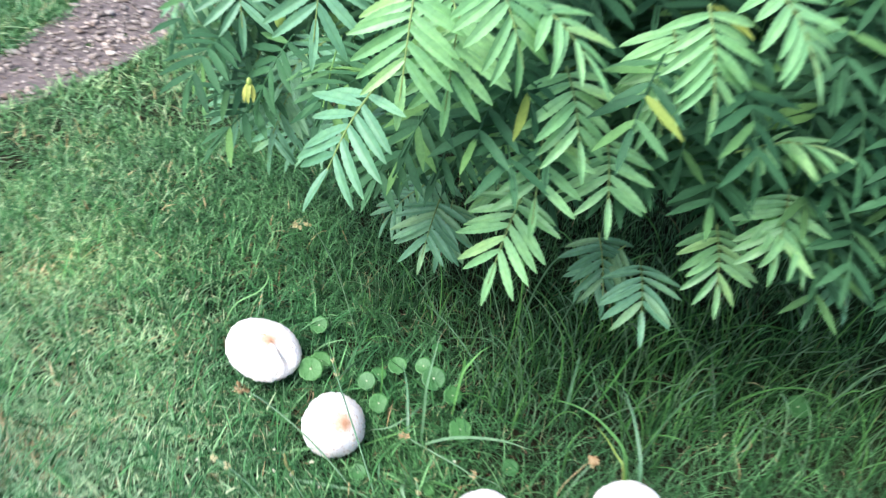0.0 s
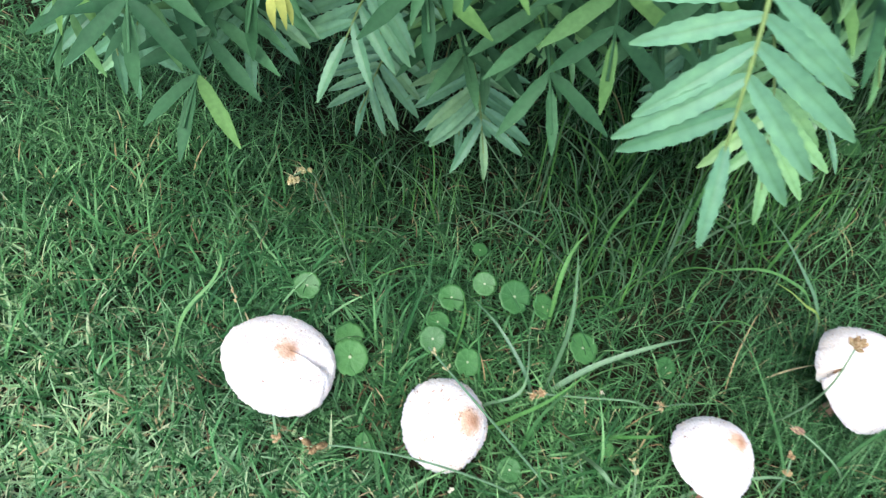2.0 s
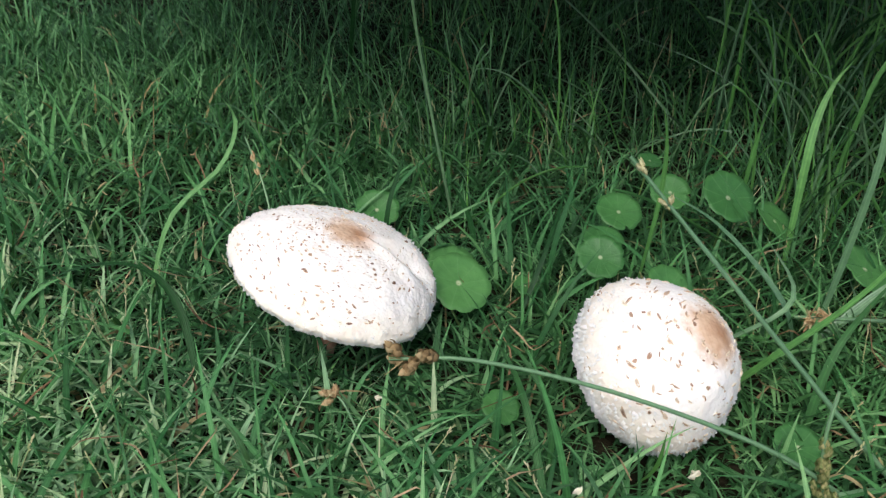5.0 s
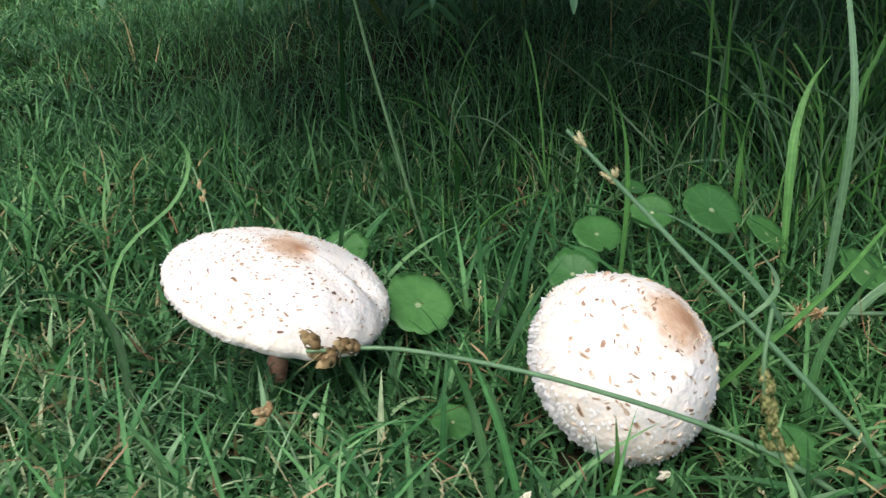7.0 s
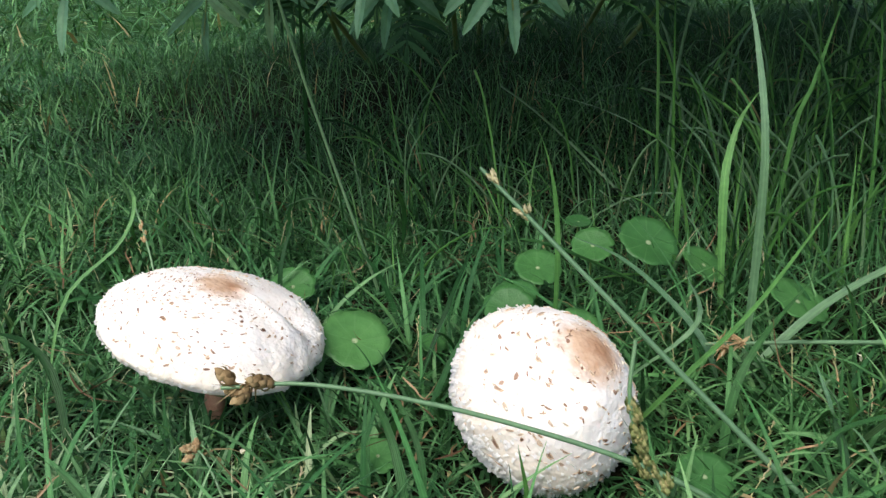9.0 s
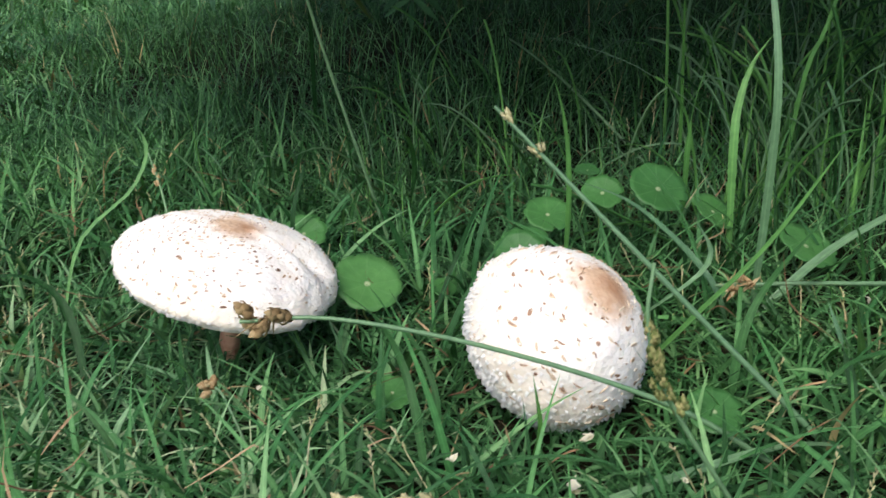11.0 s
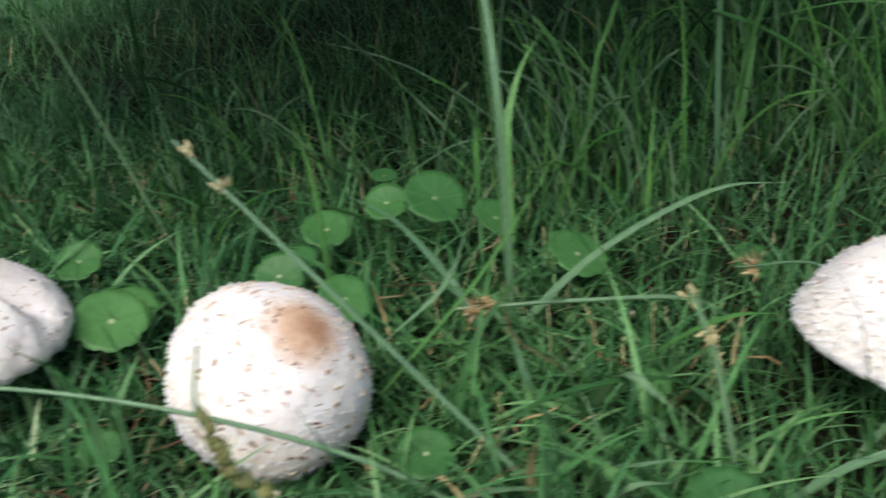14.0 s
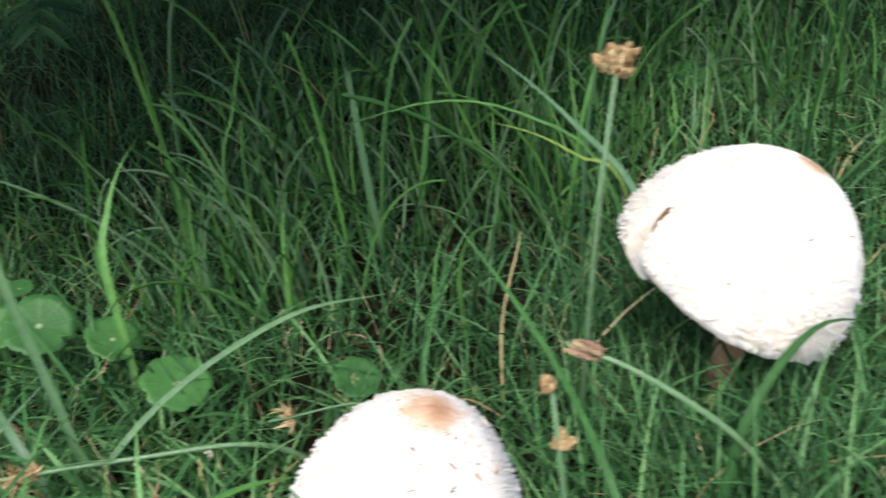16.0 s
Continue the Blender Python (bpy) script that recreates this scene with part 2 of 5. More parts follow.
def cap_material(name, plate, top, reach, radius):
    """Chalky white skin, broken up towards the rim; a tan plate with a torn edge round the top, darkest to one side."""
    m, t, b = material(name, 0.85, 0.15)
    c = t.nodes.new("ShaderNodeTexCoord")

    def away(point, wobble, scale):
        d = node(t, "ShaderNodeVectorMath")
        d.operation = "DISTANCE"
        d.inputs[1].default_value = point
        t.links.new(c.outputs["Object"], d.inputs[0])
        w = node(t, "ShaderNodeMath")
        w.operation = "MULTIPLY_ADD"
        t.links.new(noise_at(t, scale, 5.0), w.inputs[0])
        w.inputs[1].default_value = reach * wobble
        t.links.new(d.outputs["Value"], w.inputs[2])
        n = node(t, "ShaderNodeMath")
        n.operation = "DIVIDE"
        t.links.new(w.outputs[0], n.inputs[0])
        n.inputs[1].default_value = reach * 2.0
        return n.outputs[0]

    white = ramp(t, noise_at(t, 55.0, 6.0), [(0.25, (0.80, 0.75, 0.68)), (0.55, (0.86, 0.838, 0.795))])
    blush = mixed(t, ramp(t, away(top, 1.4, 45.0), [(0.5, (0.55, 0.55, 0.55)), (1.15, (0, 0, 0))]), white, (0.80, 0.66, 0.55))
    tan = ramp(t, noise_at(t, 160.0, 6.0), [(0.3, (0.50, 0.31, 0.18)), (0.62, (0.68, 0.49, 0.33))])
    skin = mixed(t, ramp(t, away(top, 1.15, 170.0), [(0.58, (0.9, 0.9, 0.9)), (0.72, (0.55, 0.55, 0.55)), (0.9, (0, 0, 0))]), blush, tan)
    skin = mixed(t, ramp(t, away(plate, 0.7, 120.0), [(0.24, (0.75, 0.75, 0.75)), (0.42, (0.4, 0.4, 0.4)), (0.7, (0, 0, 0))]), skin, (0.33, 0.165, 0.085))
    # cream tint along the rim
    flat = node(t, "ShaderNodeVectorMath")
    flat.operation = "MULTIPLY"
    flat.inputs[1].default_value = (1 / radius, 1 / radius, 0)
    t.links.new(c.outputs["Object"], flat.inputs[0])
    out = node(t, "ShaderNodeVectorMath")
    out.operation = "LENGTH"
    t.links.new(flat.outputs[0], out.inputs[0])
    skin = mixed(t, 1.0, skin, ramp(t, out.outputs["Value"], [(0.84, (1, 1, 1)), (1.0, (0.985, 0.945, 0.87))]), "MULTIPLY")
    t.links.new(skin, b.inputs["Base Color"])
    b.inputs["Subsurface Weight"].default_value = 0.3
    b.inputs["Subsurface Radius"].default_value = (0.006, 0.005, 0.004)
    b.inputs["Subsurface Scale"].default_value = 1.0
    cells = node(t, "ShaderNodeTexVoronoi", Scale=420.0)
    t.links.new(c.outputs["Object"], cells.inputs["Vector"])
    felt = node(t, "ShaderNodeMath")
    felt.operation = "MULTIPLY_ADD"
    t.links.new(noise_at(t, 240.0, 5.0), felt.inputs[0])
    felt.inputs[1].default_value = 1.8
    t.links.new(cells.outputs["Distance"], felt.inputs[2])
    bumped(t, b, felt.outputs[0], 0.5, 0.0008)
    return m


def plain(name, a, b2, scale, rough=0.8, bump=0.4, depth=0.001):
    m, t, b = material(name, rough, 0.2)
    t.links.new(ramp(t, noise_at(t, scale, 6.0), [(0.3, a), (0.7, b2)]), b.inputs["Base Color"])
    bumped(t, b, noise_at(t, scale * 4, 5.0), bump, depth)
    return m


PENNY = pennywort_material()
SCALE = leafy("cap_scales", [(0.0, (0.16, 0.095, 0.075)), (0.25, (0.30, 0.185, 0.145)), (0.6, (0.50, 0.36, 0.29)), (1.0, (0.70, 0.57, 0.49))], 0.0, 0.85, 0.15, island=False)
TORN = leafy("scale_edges", [(0.0, (0.46, 0.33, 0.25)), (0.5, (0.68, 0.55, 0.46)), (1.0, (0.84, 0.78, 0.71))], 0.0, 0.85, 0.15, island=False)
FLUFF = plain("cap_fringe", (0.81, 0.785, 0.72), (0.87, 0.855, 0.815), 300.0)
FLUFF.node_tree.nodes["Principled BSDF"].inputs["Subsurface Weight"].default_value = 0.4
FLUFF.node_tree.nodes["Principled BSDF"].inputs["Subsurface Radius"].default_value = (0.006, 0.005, 0.004)
FLUFF.node_tree.nodes["Principled BSDF"].inputs["Subsurface Scale"].default_value = 1.0
STEM = plain("mushroom_stem", (0.3, 0.15, 0.09), (0.56, 0.36, 0.25), 140.0)
GILL = plain("gills", (0.5, 0.46, 0.36), (0.66, 0.62, 0.5), 200.0)
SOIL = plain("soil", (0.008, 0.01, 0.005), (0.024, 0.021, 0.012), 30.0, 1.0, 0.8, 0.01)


def add_turf(m):
    """Away from the mushrooms the blades are too fine to tell apart: the ground itself is turf."""
    t = m.node_tree
    b = t.nodes["Principled BSDF"]
    old = b.inputs["Base Color"].links[0].from_socket
    c = t.nodes.new("ShaderNodeTexCoord")
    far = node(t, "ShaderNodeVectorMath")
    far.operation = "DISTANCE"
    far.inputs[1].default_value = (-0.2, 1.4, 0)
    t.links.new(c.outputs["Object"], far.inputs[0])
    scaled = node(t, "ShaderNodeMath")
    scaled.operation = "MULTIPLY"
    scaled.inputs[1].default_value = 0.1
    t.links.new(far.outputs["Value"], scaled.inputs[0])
    # shade between the fine blades is put into these turf colours
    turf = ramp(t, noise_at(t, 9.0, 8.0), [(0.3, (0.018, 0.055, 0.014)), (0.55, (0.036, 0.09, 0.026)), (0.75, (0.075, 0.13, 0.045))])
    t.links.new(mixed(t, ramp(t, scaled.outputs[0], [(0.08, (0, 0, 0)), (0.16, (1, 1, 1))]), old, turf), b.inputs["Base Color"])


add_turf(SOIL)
SOIL.node_tree.nodes["Principled BSDF"].inputs["Specular IOR Level"].default_value = 0.03
DUST = plain("path_grit", (0.1, 0.085, 0.075), (0.2, 0.17, 0.155), 60.0, 0.95, 0.8, 0.006)
STONE = leafy("pebbles", [(0.0, (0.16, 0.13, 0.12)), (0.5, (0.28, 0.25, 0.24)), (0.85, (0.4, 0.36, 0.35)), (1.0, (0.55, 0.52, 0.5))], 0.0, 0.85, 0.2, island=True)
PEBBLE = leafy("path_stones", [(0.0, (0.16, 0.13, 0.12)), (0.5, (0.28, 0.25, 0.24)), (0.85, (0.4, 0.36, 0.35)), (1.0, (0.55, 0.52, 0.5))], 0.0, 0.85, 0.2, island=False)


# ---- mesh helpers ----
rng = np.random.default_rng(7)


def mesh_of(name, verts, faces, mats, slots=None, smooth=True, uv=None):
    """A mesh from arrays; faces is a list of (n, k) index arrays; uv is one pair a vertex."""
    me = bpy.data.meshes.new(name)
    verts = np.asarray(verts, np.float32)
    blocks = [np.asarray(f, np.int32) for f in faces if len(f)]
    loops = np.concatenate([f.ravel() for f in blocks])
    sizes = np.concatenate([np.full(len(f), f.shape[1], np.int32) for f in blocks])
    me.vertices.add(len(verts))
    me.vertices.foreach_set("co", verts.ravel())
    me.loops.add(len(loops))
    me.loops.foreach_set("vertex_index", loops)
    me.polygons.add(len(sizes))
    me.polygons.foreach_set("loop_start", np.concatenate([[0], np.cumsum(sizes)[:-1]]).astype(np.int32))
    me.polygons.foreach_set("use_smooth", np.full(len(sizes), smooth))
    for m in mats:
        me.materials.append(m)
    if slots is not None:
        me.polygons.foreach_set("material_index", np.asarray(slots, np.int32))
    if uv is not None:
        layer = me.uv_layers.new(name="UVMap")
        layer.data.foreach_set("uv", np.asarray(uv, np.float32)[loops].ravel())
    me.update(calc_edges=True)
    me.validate()
    return me


def thing(name, label, category, at=(0, 0, 0), group=""):
    ob = new(name)
    ob.location = at
    ob.empty_display_size = 0.01
    return tagged(ob, label, category, group)


def part(name, me, parent, label="", m=None, kind=""):
    ob = new(name, me)
    ob.parent = parent
    if m is not None:
        ob.matrix_basis = m
    return tagged(ob, label, kind=kind)


def tube(points, radii, sides=7):
    """Vertices and quads of a round stalk along points."""
    pts = [Vector(p) for p in points]
    verts, faces = [], []
    for i, p in enumerate(pts):
        d = (pts[min(i + 1, len(pts) - 1)] - pts[max(i - 1, 0)]).normalized()
        u = d.cross(Vector((0.3, 0.9, 0.2))).normalized()
        v = d.cross(u)
        for k in range(sides):
            a = 2 * math.pi * k / sides
            verts.append(p + radii[i] * (math.cos(a) * u + math.sin(a) * v))
    for i in range(len(pts) - 1):
        for k in range(sides):
            a, b = i * sides + k, i * sides + (k + 1) % sides
            faces.append((a, b, b + sides, a + sides))
    return np.array(verts), np.array(faces)


def curve(ctrl, n):
    """A smooth line through control points."""
    c = [Vector(p) for p in ctrl]
    c = [2 * c[0] - c[1], *c, 2 * c[-1] - c[-2]]
    out, spans = [], len(c) - 3
    for i in range(n):
        u = i / (n - 1) * spans
        k = min(int(u), spans - 1)
        u -= k
        p0, p1, p2, p3 = c[k:k + 4]
        out.append(0.5 * (2 * p1 + (p2 - p0) * u + (2 * p0 - 5 * p1 + 4 * p2 - p3) * u * u + (3 * p1 - p0 - 3 * p2 + p3) * u ** 3))
    return out


def ribbon(ctrl, width, n=14, twist=0.0, side=None, fold=0.25):
    """A grass blade along control points, folded at its midrib."""
    pts = curve(ctrl, n)
    verts, faces = [], []
    for i, p in enumerate(pts):
        d = (pts[min(i + 1, n - 1)] - pts[max(i - 1, 0)]).normalized()
        s = Vector(side) if side else d.cross(Vector((0, 0, 1)))
        if s.length < 0.05:
            s = Vector((1, 0, 0))
        s = (s - d * s.dot(d)).normalized()
        up = s.cross(d)
        a = twist * i / n
        s, up = s * math.cos(a) + up * math.sin(a), up * math.cos(a) - s * math.sin(a)
        u = i / (n - 1)
        w = 0.5 * width * min(1.0, 0.55 + 2.2 * u) * max(0.03, (1 - u ** 2.6))
        verts += [p - s * w, p - up * w * fold, p + s * w]
    for i in range(n - 1):
        for k in range(2):
            a = 3 * i + k
            faces.append((a, a + 1, a + 4, a + 3))
    return np.array(verts), np.array(faces)


def joined(pieces):
    """Several (verts, quads) as one."""
    verts, faces, base = [], [], 0
    for v, f in pieces:
        verts.append(v)
        faces.append(f + base)
        base += len(v)
    return np.concatenate(verts), np.concatenate(faces)


def ellipsoid(centre, axis, length, radius, sides=6, rows=5, sharp=1.0):
    """A spikelet, bud or pebble: a lens of revolution along axis."""
    c, d = Vector(centre), Vector(axis).normalized()
    pts, rad = [], []
    for i in range(rows + 1):
        u = i / rows
        pts.append(c + d * length * (u - 0.5))
        rad.append(max(0.02, math.sin(math.pi * u) ** sharp) * radius)
    return tube(pts, rad, sides)


# ---- ground, path ----
def smooth_step(a, b, x):
    u = np.clip((x - a) / (b - a), 0, 1)
    return u * u * (3 - 2 * u)


def rise(x, y):
    """Height of the soil: gentle bumps of the lawn."""
    return 0.004 * np.sin(7 * x + 1.3) * np.cos(6 * y) + 0.003 * np.sin(17 * x - 11 * y)


PATH_WIDE = 0.3


def path_edge(y):
    """The near edge of the gravel path, which bends away past the bush."""
    return -1.12 + 0.44 * (y - 1.917) - 0.5 * np.maximum(0, y - 2.1) ** 2


def path_offset(x, y):
    """Distance across the gravel path from its near edge, uneven."""
    return (path_edge(y) - x) * 0.914 + 0.02 * np.sin(y * 9) + 0.012 * np.sin(y * 23 + 1)


def sheet(name, mat):
    near = np.linspace(-3, 4, 141)
    xs = np.concatenate([[-600, -200, -60, -20, -8], near, [9, 20, 60, 200, 600]])
    ys = xs + 1.0
    gx, gy = np.meshgrid(xs, ys)
    inside = (np.abs(gx) < 3.9) & (np.abs(gy - 1) < 3.9)
    gz = np.where(inside, rise(gx, gy), 0.0)
    sunk = path_offset(gx, gy)
    gz = np.where(inside & (sunk > 0) & (sunk < PATH_WIDE), gz - 0.012, gz)
    n = len(xs)
    k = (np.arange(n - 1)[:, None] * n + np.arange(n - 1)[None]).ravel()
    quads = np.stack([k, k + 1, k + n + 1, k + n], 1)
    return new(name, mesh_of(name, np.stack([gx, gy, gz], -1).reshape(-1, 3), [quads], [mat]))


tagged(sheet("ground", SOIL), "near-black soil under the mown lawn", "ground", kind="structure")


def gravel_path():
    s = np.linspace(-6.0, 5.6, 233)
    q = np.linspace(0.0, PATH_WIDE, 9)
    y, qq = np.meshgrid(s, q)
    x = path_edge(y) - qq / 0.914
    z = rise(x, y) - 0.003 - 0.008 * np.sin(np.pi * qq / PATH_WIDE) + rng.normal(0, 0.0015, x.shape)
    z = np.where((y < -1.7) | (y > 3.8), 0.004, z)
    n = len(s)
    k = (np.arange(8)[:, None] * n + np.arange(n - 1)[None]).ravel()
    ob = new("path", mesh_of("path", np.stack([x, y, z], -1).reshape(-1, 3), [np.stack([k, k + n, k + n + 1, k + 1], 1)], [DUST]))
    return tagged(ob, "worn gravel path of grey stones between lawns", "path", kind="structure")


path = gravel_path()


# ---- grass ----
CAPS = [(-0.294, 1.196, 0.063, 0.056), (-0.151, 1.07, 0.046, 0.018), (0.096, 0.939, 0.046, 0.035), (0.288, 0.953, 0.058, 0.045)]


def blades(x, y, length, width, lean, curl, rows=4):
    """Many thin blades: base places, lengths, widths, first lean from upright and how much they bow over."""
    n = len(x)
    az = rng.uniform(0, 2 * np.pi, n)
    turn = az + np.pi / 2 + rng.normal(0, 0.5, n)
    side = np.stack([np.cos(turn), np.sin(turn), rng.normal(0, 0.25, n)], 1)
    p = np.stack([x, y, rise(x, y) - 0.002], 1)
    step = length / rows
    out = []
    for i in range(rows):
        w = 0.5 * width * (1 - (i / rows) ** 2.2)
        out += [p - side * w[:, None], p + side * w[:, None]]
        a = np.minimum(lean + curl * (i + 0.5) / rows, 2.3)
        p = p + (np.stack([np.sin(a) * np.cos(az), np.sin(a) * np.sin(az), np.cos(a)], 1)) * step[:, None]
        p[:, 2] = np.maximum(p[:, 2], 0.002)
    out.append(p)
    m = 2 * rows + 1
    verts = np.stack(out, 1).reshape(-1, 3)
    base = (np.arange(n) * m)[:, None]
    quads = np.concatenate([base + np.array([2 * i, 2 * i + 1, 2 * i + 3, 2 * i + 2]) for i in range(rows - 1)])
    tris = base + np.array([2 * rows - 2, 2 * rows - 1, 2 * rows])
    across = [0, 1] * rows + [0.5]
    along = [i / rows for i in range(rows) for _ in (0, 1)] + [1.0]
    return verts, quads, tris, np.tile(np.stack([across, along], 1), (n, 1))


def longness(x, y):
    """Where the lawn was left unmown: under and beside the bush."""
    near = smooth_step(1.9, 1.2, x) * smooth_step(3.2, 2.4, y) * smooth_step(-0.2, 0.5, y)
    return near * np.clip(smooth_step(-0.12, 0.14, x + 0.22 * np.maximum(y - 1.2, -0.1)) + 0.7 * smooth_step(1.28, 1.55, y + 0.25 * x) * smooth_step(-0.55, -0.1, x), 0, 1)


def lawn(name, label, count, x0, x1, y0, y1, size=1.0, skip=None, rows=4, dry=0.014, fade=0):
    x, y = rng.uniform(x0, x1, count), rng.uniform(y0, y1, count)
    keep = np.ones(count, bool)
    if skip:
        keep &= ~((x > skip[0]) & (x < skip[1]) & (y > skip[2]) & (y < skip[3]))
    if fade:
        out = np.hypot(x + 0.3, y - 1.5)
        keep &= rng.random(count) < (smooth_step(0.9, 2.4, out) if fade > 0 else smooth_step(2.3, 1.2, out))
    q = path_offset(x, y)
    keep &= (q < 0.01) | (q > PATH_WIDE - 0.02)
    # somewhat thinner growth in the shade under the bush
    keep &= rng.random(count) > 0.15 * smooth_step(1.35, 1.6, y) * smooth_step(-0.25, 0.05, x)
    # the long tufts crowd out the short blades
    keep &= rng.random(count) > 0.76 * longness(x, y) * smooth_step(0.06, 0.16, np.hypot(x - 0.29, y - 0.95))
    x, y = x[keep], y[keep]
    n = len(x)
    tall = longness(x, y)
    length = rng.uniform(0.022, 0.05, n) * (1 + 1.1 * tall) * size
    under = np.ones(n)
    for cx, cy, r, top in CAPS:
        under = np.where((x - cx) ** 2 + (y - cy) ** 2 < (r + 0.008) ** 2, np.minimum(under, top / 0.05), under)
    length *= under
    width = (0.0016 + 0.0028 * rng.random(n) ** 1.8) * (1 - 0.42 * tall) * size
    v, quads, tris, uv = blades(x, y, length, width, np.abs(rng.normal(0.85 - 0.4 * tall, 0.42, n)), rng.uniform(0.1, 1.9, n), rows)
    # the open lawn is paler: drier blades, with its stronger light in the colour
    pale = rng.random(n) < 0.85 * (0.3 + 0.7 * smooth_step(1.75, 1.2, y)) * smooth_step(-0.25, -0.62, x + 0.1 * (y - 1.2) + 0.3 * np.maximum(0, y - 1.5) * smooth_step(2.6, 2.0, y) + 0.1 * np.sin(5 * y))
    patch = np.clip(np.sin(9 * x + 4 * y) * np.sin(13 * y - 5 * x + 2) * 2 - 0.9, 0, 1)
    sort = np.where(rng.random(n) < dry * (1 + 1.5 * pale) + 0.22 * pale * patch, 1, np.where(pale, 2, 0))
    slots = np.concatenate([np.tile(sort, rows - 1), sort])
    ob = new(name, mesh_of(name, v, [quads, tris], [GRASS, DRY, LIT_FADED], slots, uv=uv))
    return tagged(ob, label, "grass", kind="stuff")


NEAR = (-0.95, 0.75, 0.72, 1.95)
lawn("lawn_grass", "dense short green lawn grass with some dry blades", 98000, *NEAR, rows=5)
lawn("lawn_grass", "mown green lawn grass further from the mushrooms", 300000, -2.6, 2.0, -0.8, 3.8, 1.15, NEAR, 3, 0.02, -1)
lawn("lawn_grass", "green lawn grass in the distance", 110000, -7, 7, -5, 9, 2.4, None, 3, 0.02, 1)


def wild_blades(count):
    """Longer arching blades strewn through the near lawn."""
    x, y = rng.uniform(NEAR[0], NEAR[1], count), rng.uniform(0.78, 1.6, count)
    keep = np.ones(count, bool)
    for cx, cy, r, _ in CAPS:
        keep &= (x - cx) ** 2 + (y - cy) ** 2 > (r + 0.03) ** 2
    keep &= rng.random(count) > 0.8 * longness(x, y)
    x, y = x[keep], y[keep]
    n = len(x)
    v, quads, tris, uv = blades(x, y, rng.uniform(0.045, 0.1, n) * (1 + 0.3 * longness(x, y)), rng.uniform(0.0020, 0.0044, n) * (1 - 0.35 * longness(x, y)),
                            np.abs(rng.normal(0.55, 0.3, n)), rng.uniform(0.5, 1.5, n), 8)
    ob = new("lawn_grass", mesh_of("lawn_grass", v, [quads, tris], [WILD], uv=uv))
    return tagged(ob, "longer arching green blades strewn through the lawn", "grass", kind="stuff")


wild_blades(4600)


def blade_meshes(mat, count):
    """Unit blades along +z that bow over towards +y and run out to a fine point, for the tufts."""
    out = []
    for k in range(count):
        bow, rows = rng.uniform(0.0, 1.9) * rng.uniform(0.35, 1.0), 13
        p, verts, quads = np.zeros(3), [], []
        kink, sway = rng.uniform(0.55, 1.0), rng.normal(0, 0.18)
        for i in range(rows + 1):
            u = i / rows
            w = 0.5 * min(1.0, 0.6 + 2 * u) * max(0.02, (1 - u) ** 0.62 * (1 - 0.25 * u))
            verts += [(p[0] - w, p[1], p[2]), (p[0], p[1] + 0.012, p[2] - 0.004), (p[0] + w, p[1], p[2])]
            a = bow * u * u if u < kink else bow * u * u + 1.3 * (u - kink)
            p = p + np.array([sway * u * 8, math.sin(a), math.cos(a)]) / rows
        for i in range(rows):
            for j in range(2):
                q = 3 * i + j
                quads.append((q, q + 1, q + 4, q + 3))
        uv = [(s, i / rows) for i in range(rows + 1) for s in (0, 0.5, 1)]
        out.append(mesh_of("blade", np.array(verts), [np.array(quads)], [mat], uv=uv))
    return out


TUFT_BLADES = {"long": blade_meshes(LONG, 14), "fresh": blade_meshes(BRIGHT, 8), "pale": blade_meshes(PALE, 10), "dry": blade_meshes(DRY, 3)}


def tuft(x, y, n, tall, width, spread, fresh=0.15, pale=0.0, heading=None):
    """A clump of long arching blades."""
    ob = thing("grass_tuft", "clump of long narrow green grass blades", "grass tuft", (x, y, 0), "long grass tufts by the bush")
    for _ in range(n):
        sort = rng.random()
        pool = TUFT_BLADES["dry" if sort < 0.012 else "fresh" if sort < fresh else "pale" if sort < fresh + pale else "long"]
        l, w = tall * rng.uniform(0.35, 1.0), width * rng.uniform(0.45, 1.0)
        if pool is TUFT_BLADES["dry"]:
            l, w = l * 0.6, w * 0.5
        m = Matrix.Translation((rng.normal(0, 0.014), rng.normal(0, 0.014), -0.004)) @ Matrix.Rotation(rng.uniform(0, 6.3) if heading is None else rng.normal(heading, 0.8), 4, "Z")
        m = m @ Matrix.Rotation(-abs(rng.normal(0.12, spread)), 4, "X") @ Matrix.Rotation(rng.normal(0, 0.5), 4, "Z") @ Matrix.Diagonal((w, l, l, 1))
        part("blade", pool[int(rng.integers(len(pool)))], ob, m=m)
    return ob


def clear_of_caps(x, y, gap=0.02):
    return all((x - cx) ** 2 + (y - cy) ** 2 > (r + gap) ** 2 for cx, cy, r, _ in CAPS)


made = 0
while made < 54:
    tx, ty = rng.uniform(-0.5, 0.95), rng.uniform(0.8, 1.5)
    if rng.random() < longness(np.array(tx), np.array(ty)) - 0.1 and clear_of_caps(tx, ty, 0.03):
        near_caps = ty < 1.12 and tx < 0.45
        # more light-coloured blades past x = 0.2 offset the bush's shade
        tuft(tx, ty, int(rng.integers(4, 9)), 0.08 if near_caps else float(rng.uniform(0.09, 0.2)), float(rng.uniform(0.0024, 0.005)), 0.46, 0.3 if tx > 0.2 else 0.14, 0.12)
        made += 1
made = 0
while made < 14:
    tx, ty = rng.uniform(0.12, 0.5), rng.uniform(1.1, 1.42)
    if clear_of_caps(tx, ty, 0.05):
        tuft(tx, ty, int(rng.integers(3, 7)), float(rng.uniform(0.12, 0.22)), float(rng.uniform(0.0036, 0.0068)), 0.45, 0.26, 0.28)
        made += 1
